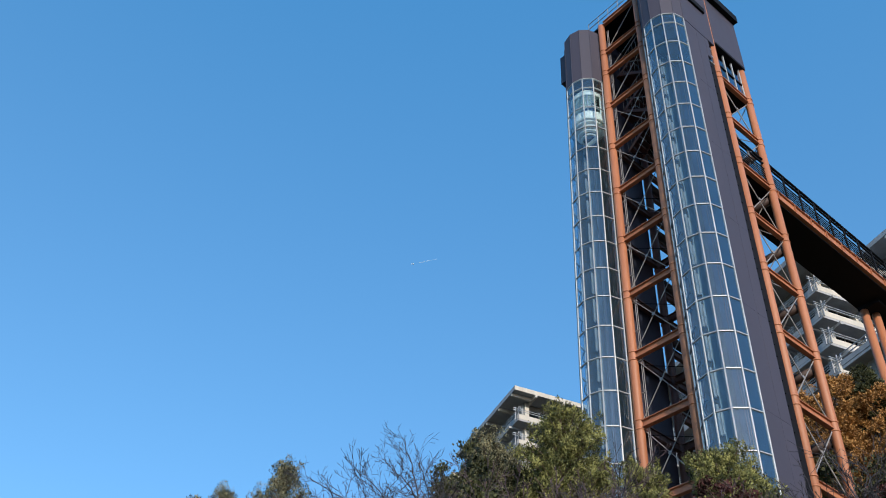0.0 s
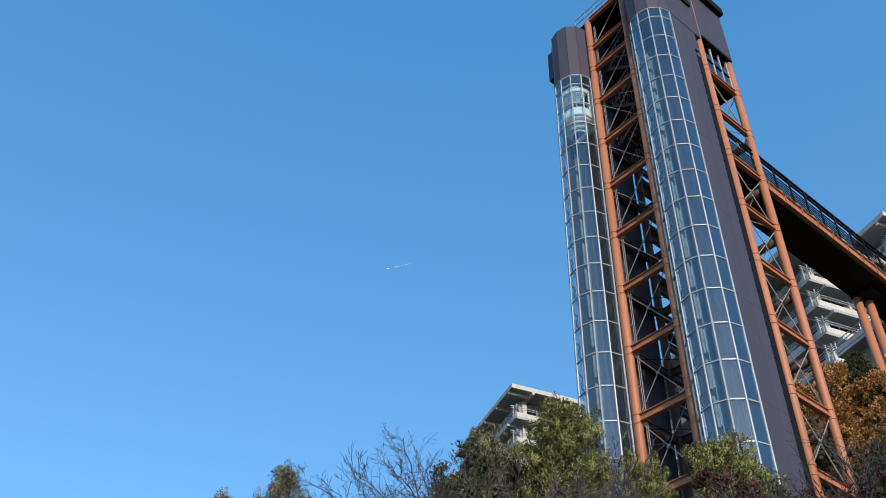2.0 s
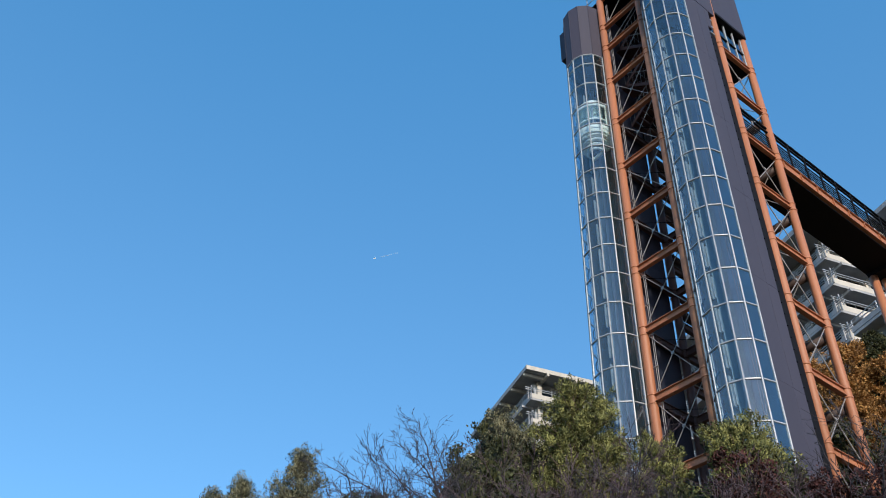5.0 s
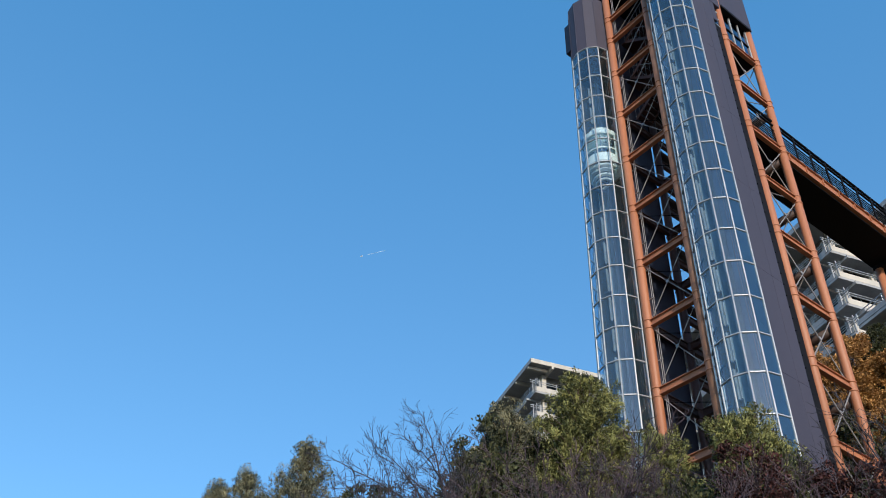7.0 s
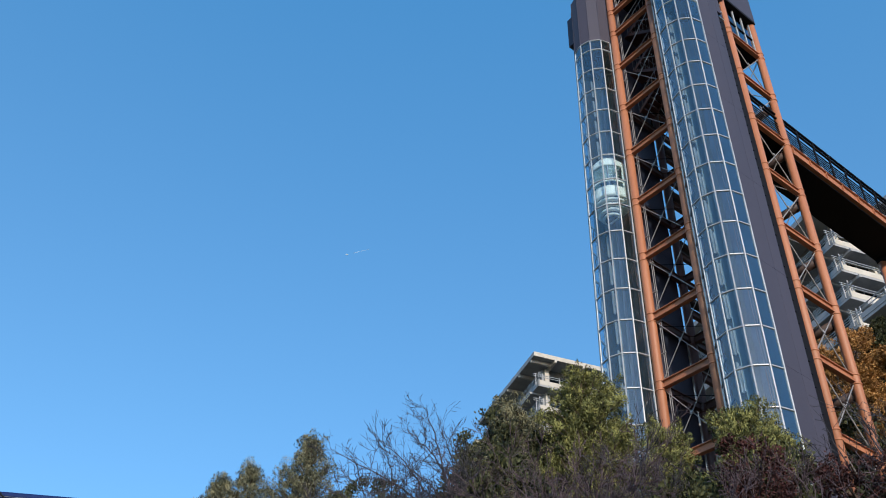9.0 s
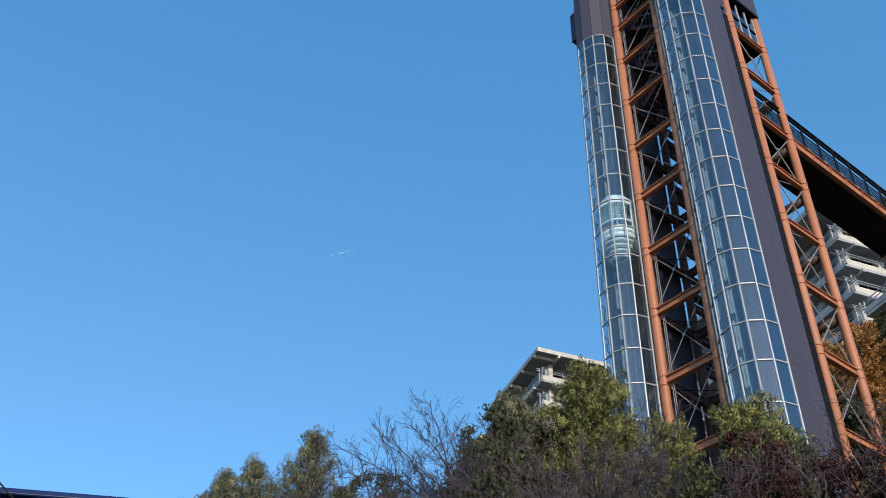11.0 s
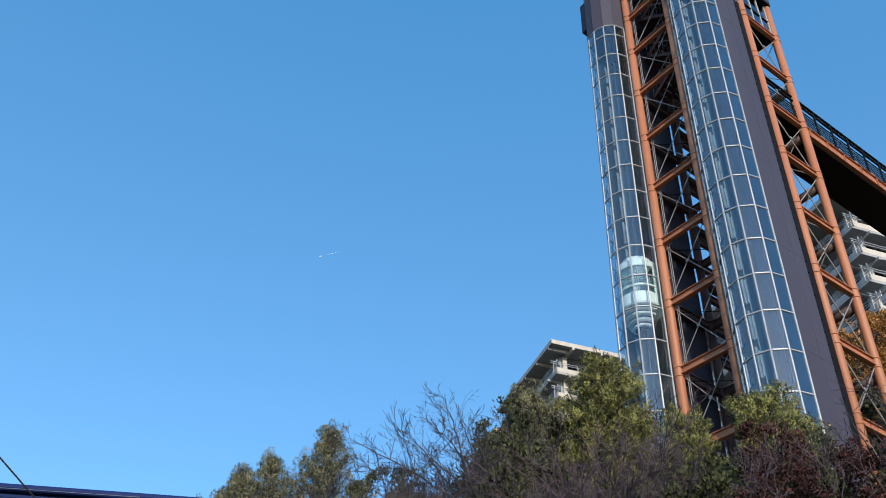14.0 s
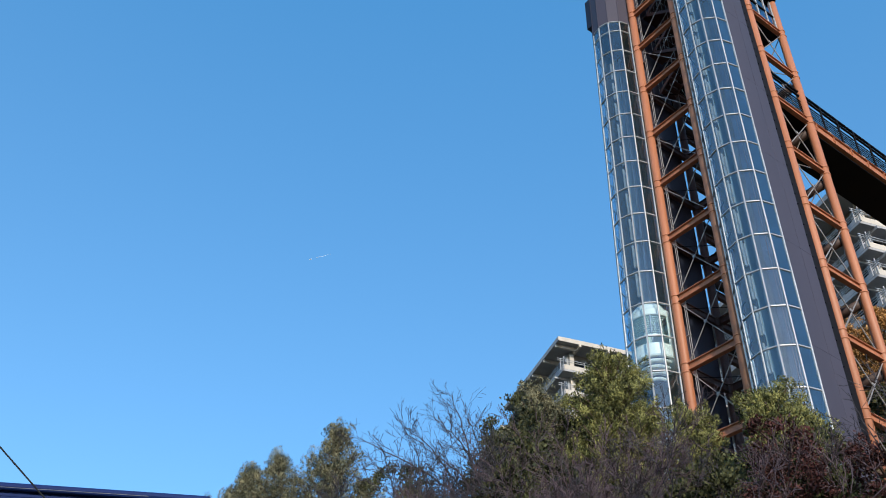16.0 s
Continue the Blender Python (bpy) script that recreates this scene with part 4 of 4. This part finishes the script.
def arching_tree(x, y, z0, fork, tips, mat, label, seed):
    """Leafless tree whose limbs arch from the fork out to their tips, with twigs all along."""
    rng = np.random.default_rng(seed)
    t = thing("bare_tree", pose(x, y, z0), label, "tree")
    bm = rod(bmesh.new(), (0, 0, -0.3), (0, 0, fork * 0.55), 0.11, 9, 0.085)
    rod(bm, (0, 0, fork * 0.55), (0, 0, fork), 0.085, 9, 0.05)
    part("trunk", bm, t, mat=BARK)
    for tip in tips:
        tubes = []
        a = np.array((0, 0, fork - rng.uniform(0.0, 0.7)))
        c = np.array(tip, float) - np.array((x, y, z0))
        b = a + (c - a) * np.array((0.42, 0.5, 0.62)) + rng.normal(0, 0.06, 3)
        n = 18
        s = np.linspace(0, 1, n + 1)[:, None]
        line = (1 - s) ** 2 * a + 2 * s * (1 - s) * b + s ** 2 * c + rng.normal(0, 0.016, (n + 1, 3)) + 0.07 * np.sin(s * rng.uniform(5, 9) + rng.uniform(0, 6))
        length = np.linalg.norm(c - a)
        for i in range(n):
            r0, r1 = (0.025 * (1 - k / n) ** 0.8 + 0.005 for k in (i, i + 1))
            tubes.append((*line[i], *line[i + 1], r0, r1))
            d = line[i + 1] - line[i]
            d /= np.linalg.norm(d)
            for _ in range(2 if i > 3 else 1):
                side = np.cross(d, rng.normal(0, 1, 3) * np.array((0.4, 1.0, 0.4)))
                side *= rng.uniform(0.5, 1.0) / (np.linalg.norm(side) + 1e-9)
                branches(tubes, line[i + 1], d + side + np.array((0, 0, 0.12)), length * 0.15 * (1.15 - 0.75 * i / n) * rng.uniform(0.6, 1.3), r1 * 0.45, 2, rng, 0.06, (1, 1), 0.2, 0.78)
        q = np.array(tubes)
        q[:, 6:] = np.maximum(q[:, 6:], 0.0032)
        part("limb", tube_mesh("limb", q, mat), t)
    return t


arching_tree(0.62, 16.1, 0, 7.9, ((-2.2, 15.83, 9.66), (-1.85, 16.3, 9.1), (-1.42, 15.93, 9.9), (-0.95, 15.5, 9.35), (-0.85, 15.97, 10.2), (-0.6, 16.0, 10.7), (-0.2, 16.3, 10.35), (0.15, 15.9, 10.1), (0.45, 16.4, 10.0)), TWIG, GREYTREE, 61)
bare_tree(-0.1, 15.4, 0, 9.35, TWIG, GREYTREE, 67, 3, 5, 0.7, (-1.2, 0), 0.5)
bare_tree(1.4, 16.6, 0, 9.9, TWIG, GREYTREE, 68, 5, 5, 0.7, (-0.2, 0), 0.5)
bare_tree(1.2, 15.2, 0, 9.2, TWIGRED, REDTREE, 81, 4, 5, 0.8, (0, 0), 0.5)
bare_tree(2.4, 14.0, 0, 8.7, TWIGRED, REDTREE, 82, 4, 5, 0.5, (0, 0), 0.5)
bare_tree(1.8, 14.6, 0, 9.7, TWIGRED, REDTREE, 62, 4, 5, 0.9, (0, 0), 0.5)
bare_tree(3.0, 13.6, 0, 8.6, TWIG, GREYTREE, 63, 4, 5, 0.9, (0, 0), 0.5)
bare_tree(4.6, 13.2, 0, 7.9, TWIGRED, REDTREE, 64, 4, 5, 0.9, (0, 0), 0.5)
bare_tree(6.7, 12.6, 0, 8.9, TWIGRED, REDTREE, 65, 4, 5, 0.9, (0, 0), 0.5)
for i, (x, y, top, r) in enumerate(((4.8, 13.05, 8.8, 0.75), (6.35, 12.8, 8.45, 0.8), (7.3, 12.5, 8.5, 0.9))):
    leafy_tree("maple", x, y, 0, top, r, MAROON, "small maple with last maroon leaves", 71 + i, dome, 110, 0.24, (0.05, 0.02), 0.6, 14, 10, 0.3, 0)
for i, (x, y, top, r) in enumerate(((5.5, 13.6, 8.75, 1.0), (6.75, 13.2, 8.1, 1.0), (4.0, 14.1, 8.5, 1.1))):
    leafy_tree("shrub", x, y, 0, top, r, DARKLEAF, "dark evergreen shrub below the cypresses", 100 + i, dome, 120, 0.3, (0.08, 0.028), 0.55, 16, 9)
leafy_tree("shrub", 3.4, 14.6, 0, 8.6, 1.5, DARKLEAF, "dark evergreen shrub below the bare trees", 72, dome, 110, 0.35, (0.09, 0.03), 0.3, 18, 12)
leafy_tree("shrub", 1.2, 16.2, 0, 9.4, 1.6, DARKLEAF, "dark evergreen shrub below the bare trees", 73, dome, 120, 0.35, (0.09, 0.03), 0.3, 18, 12)
leafy_tree("shrub", 0.85, 17.6, 0, 11.45, 1.05, DARKLEAF, "dark evergreen shrub below the bare trees", 76, dome, 150, 0.28, (0.08, 0.022), 0.45, 18, 12)
leafy_tree("shrub", -0.9, 19.5, 0, 10.4, 1.4, DARKLEAF, "dark evergreen shrub below the bare trees", 74, dome, 120, 0.35, (0.09, 0.03), 0.3, 18, 12)

leafy_tree("shrub", 2.35, 18.9, 0, 11.9, 0.7, DARKLEAF, "dark evergreen shrub between two cypresses", 77, dome, 130, 0.26, (0.08, 0.022), 0.5, 18, 14)
bare_tree(7.55, 13.3, 0, 9.75, TWIG, GREYTREE, 91, 3, 4, 0.5, (-0.7, 0), 0.6)

# ---- the house roof beside the camera ----


def house():
    hs = thing("house", pose(-4.7, 15.1, 0, 0, 0, 5.3), "low house with dark blue metal roof", "house")
    part("wall", abox(-9, -0.6, 0.7, 6, 0, 7.0), hs, mat=GREYSHADECON)
    part("roof", abox(-9.5, 0, 0, 6.5, 7.55, 7.92, bevel=0.03), hs, "dark blue metal roof", mat=SLATE)
    part("gutter", rod(bmesh.new(), (-9.5, -0.06, 7.9), (0, -0.06, 7.9), 0.07, 10), hs, mat=SLATE)
    # Thin rod added as the pale highlight line of the near gutter edge.
    part("gutter_highlight", rod(bmesh.new(), (-9.5, -0.2, 7.80), (-1.0, -0.2, 7.84), 0.006, 6), hs, "thin rod for the highlight on the gutter edge", mat=STEELGREY)
    for x in (-1.3, -0.1):
        part("ridge_cap", abox(x - 0.16, x + 0.16, -0.1, 1.0, 7.9, 7.965, bevel=0.03), hs, mat=SLATE)


house()
wire = tagged(new("cable", mesh_of("cable", rod(bmesh.new(), (-9.8, 8.3, 9.68), (1.85, 14.74, 0.0), 0.011, 6), CABLE)), "thin black cable running down to the roof", "cable")


# ---- the far aircraft ----


def aircraft():
    ac = thing("aircraft", pose(0, 0, 0), "tiny white airliner far off, short vapour trail", "aircraft")
    part("fuselage", rod(rod(bmesh.new(), (-5, 0, 0), (4, 0, 0), 1.3, 8), (4, 0, 0), (6.5, 0, 0), 1.3, 8, 0.2), ac, mat=WHITE)
    w = bmesh.new()
    for s in (-1, 1):
        f = w.faces.new([w.verts.new(p) for p in ((1.5, 0, 0), (-0.5, 0, 0), (-3.0, s * 6, 0.3), (-2.0, s * 6, 0.3))])
        ex = bmesh.ops.extrude_face_region(w, geom=[f])
        bmesh.ops.translate(w, verts=[g for g in ex["geom"] if isinstance(g, bmesh.types.BMVert)], vec=(0, 0, 0.3))
    part("wing", w, ac, mat=WHITE)
    part("tail_fin", abox(-5, -3.6, -0.15, 0.15, 1, 3.6, bevel=0.05), ac, mat=WHITE)
    for s in (-1, 1):
        part("vapour_trail", rod(bmesh.new(), (-28, s * 0.8, 0), (-105, s * 0.8, 0), 0.45, 6, 0.2), ac, "thin white vapour trail", mat=CLOUD)
    return ac


plane = aircraft()


def motions():
    belt = ((0, 36.5), (2.0, 36.5), (2.5, 36.45), (3.0, 36.2), (3.5, 35.68), (4.2, 34.83), (6.5, 32.0), (9.0, 28.86), (11.5, 25.66), (13.5, 23.08), (16.0, 19.9))
    walk(car, [(t, TOWER @ pose(-1.24, -0.14, z)) for t, z in belt])
    way = math.degrees(math.atan2(260, -586))
    flight = ((0, -115, 2678), (3.5, -243, 2732), (7, -369, 2790), (9, -443, 2824), (12.5, -571, 2882), (16, -701, 2938))
    walk(plane, [(t, pose(x, y, 2301.6, 0, 0, way)) for t, x, y in flight])


motions()
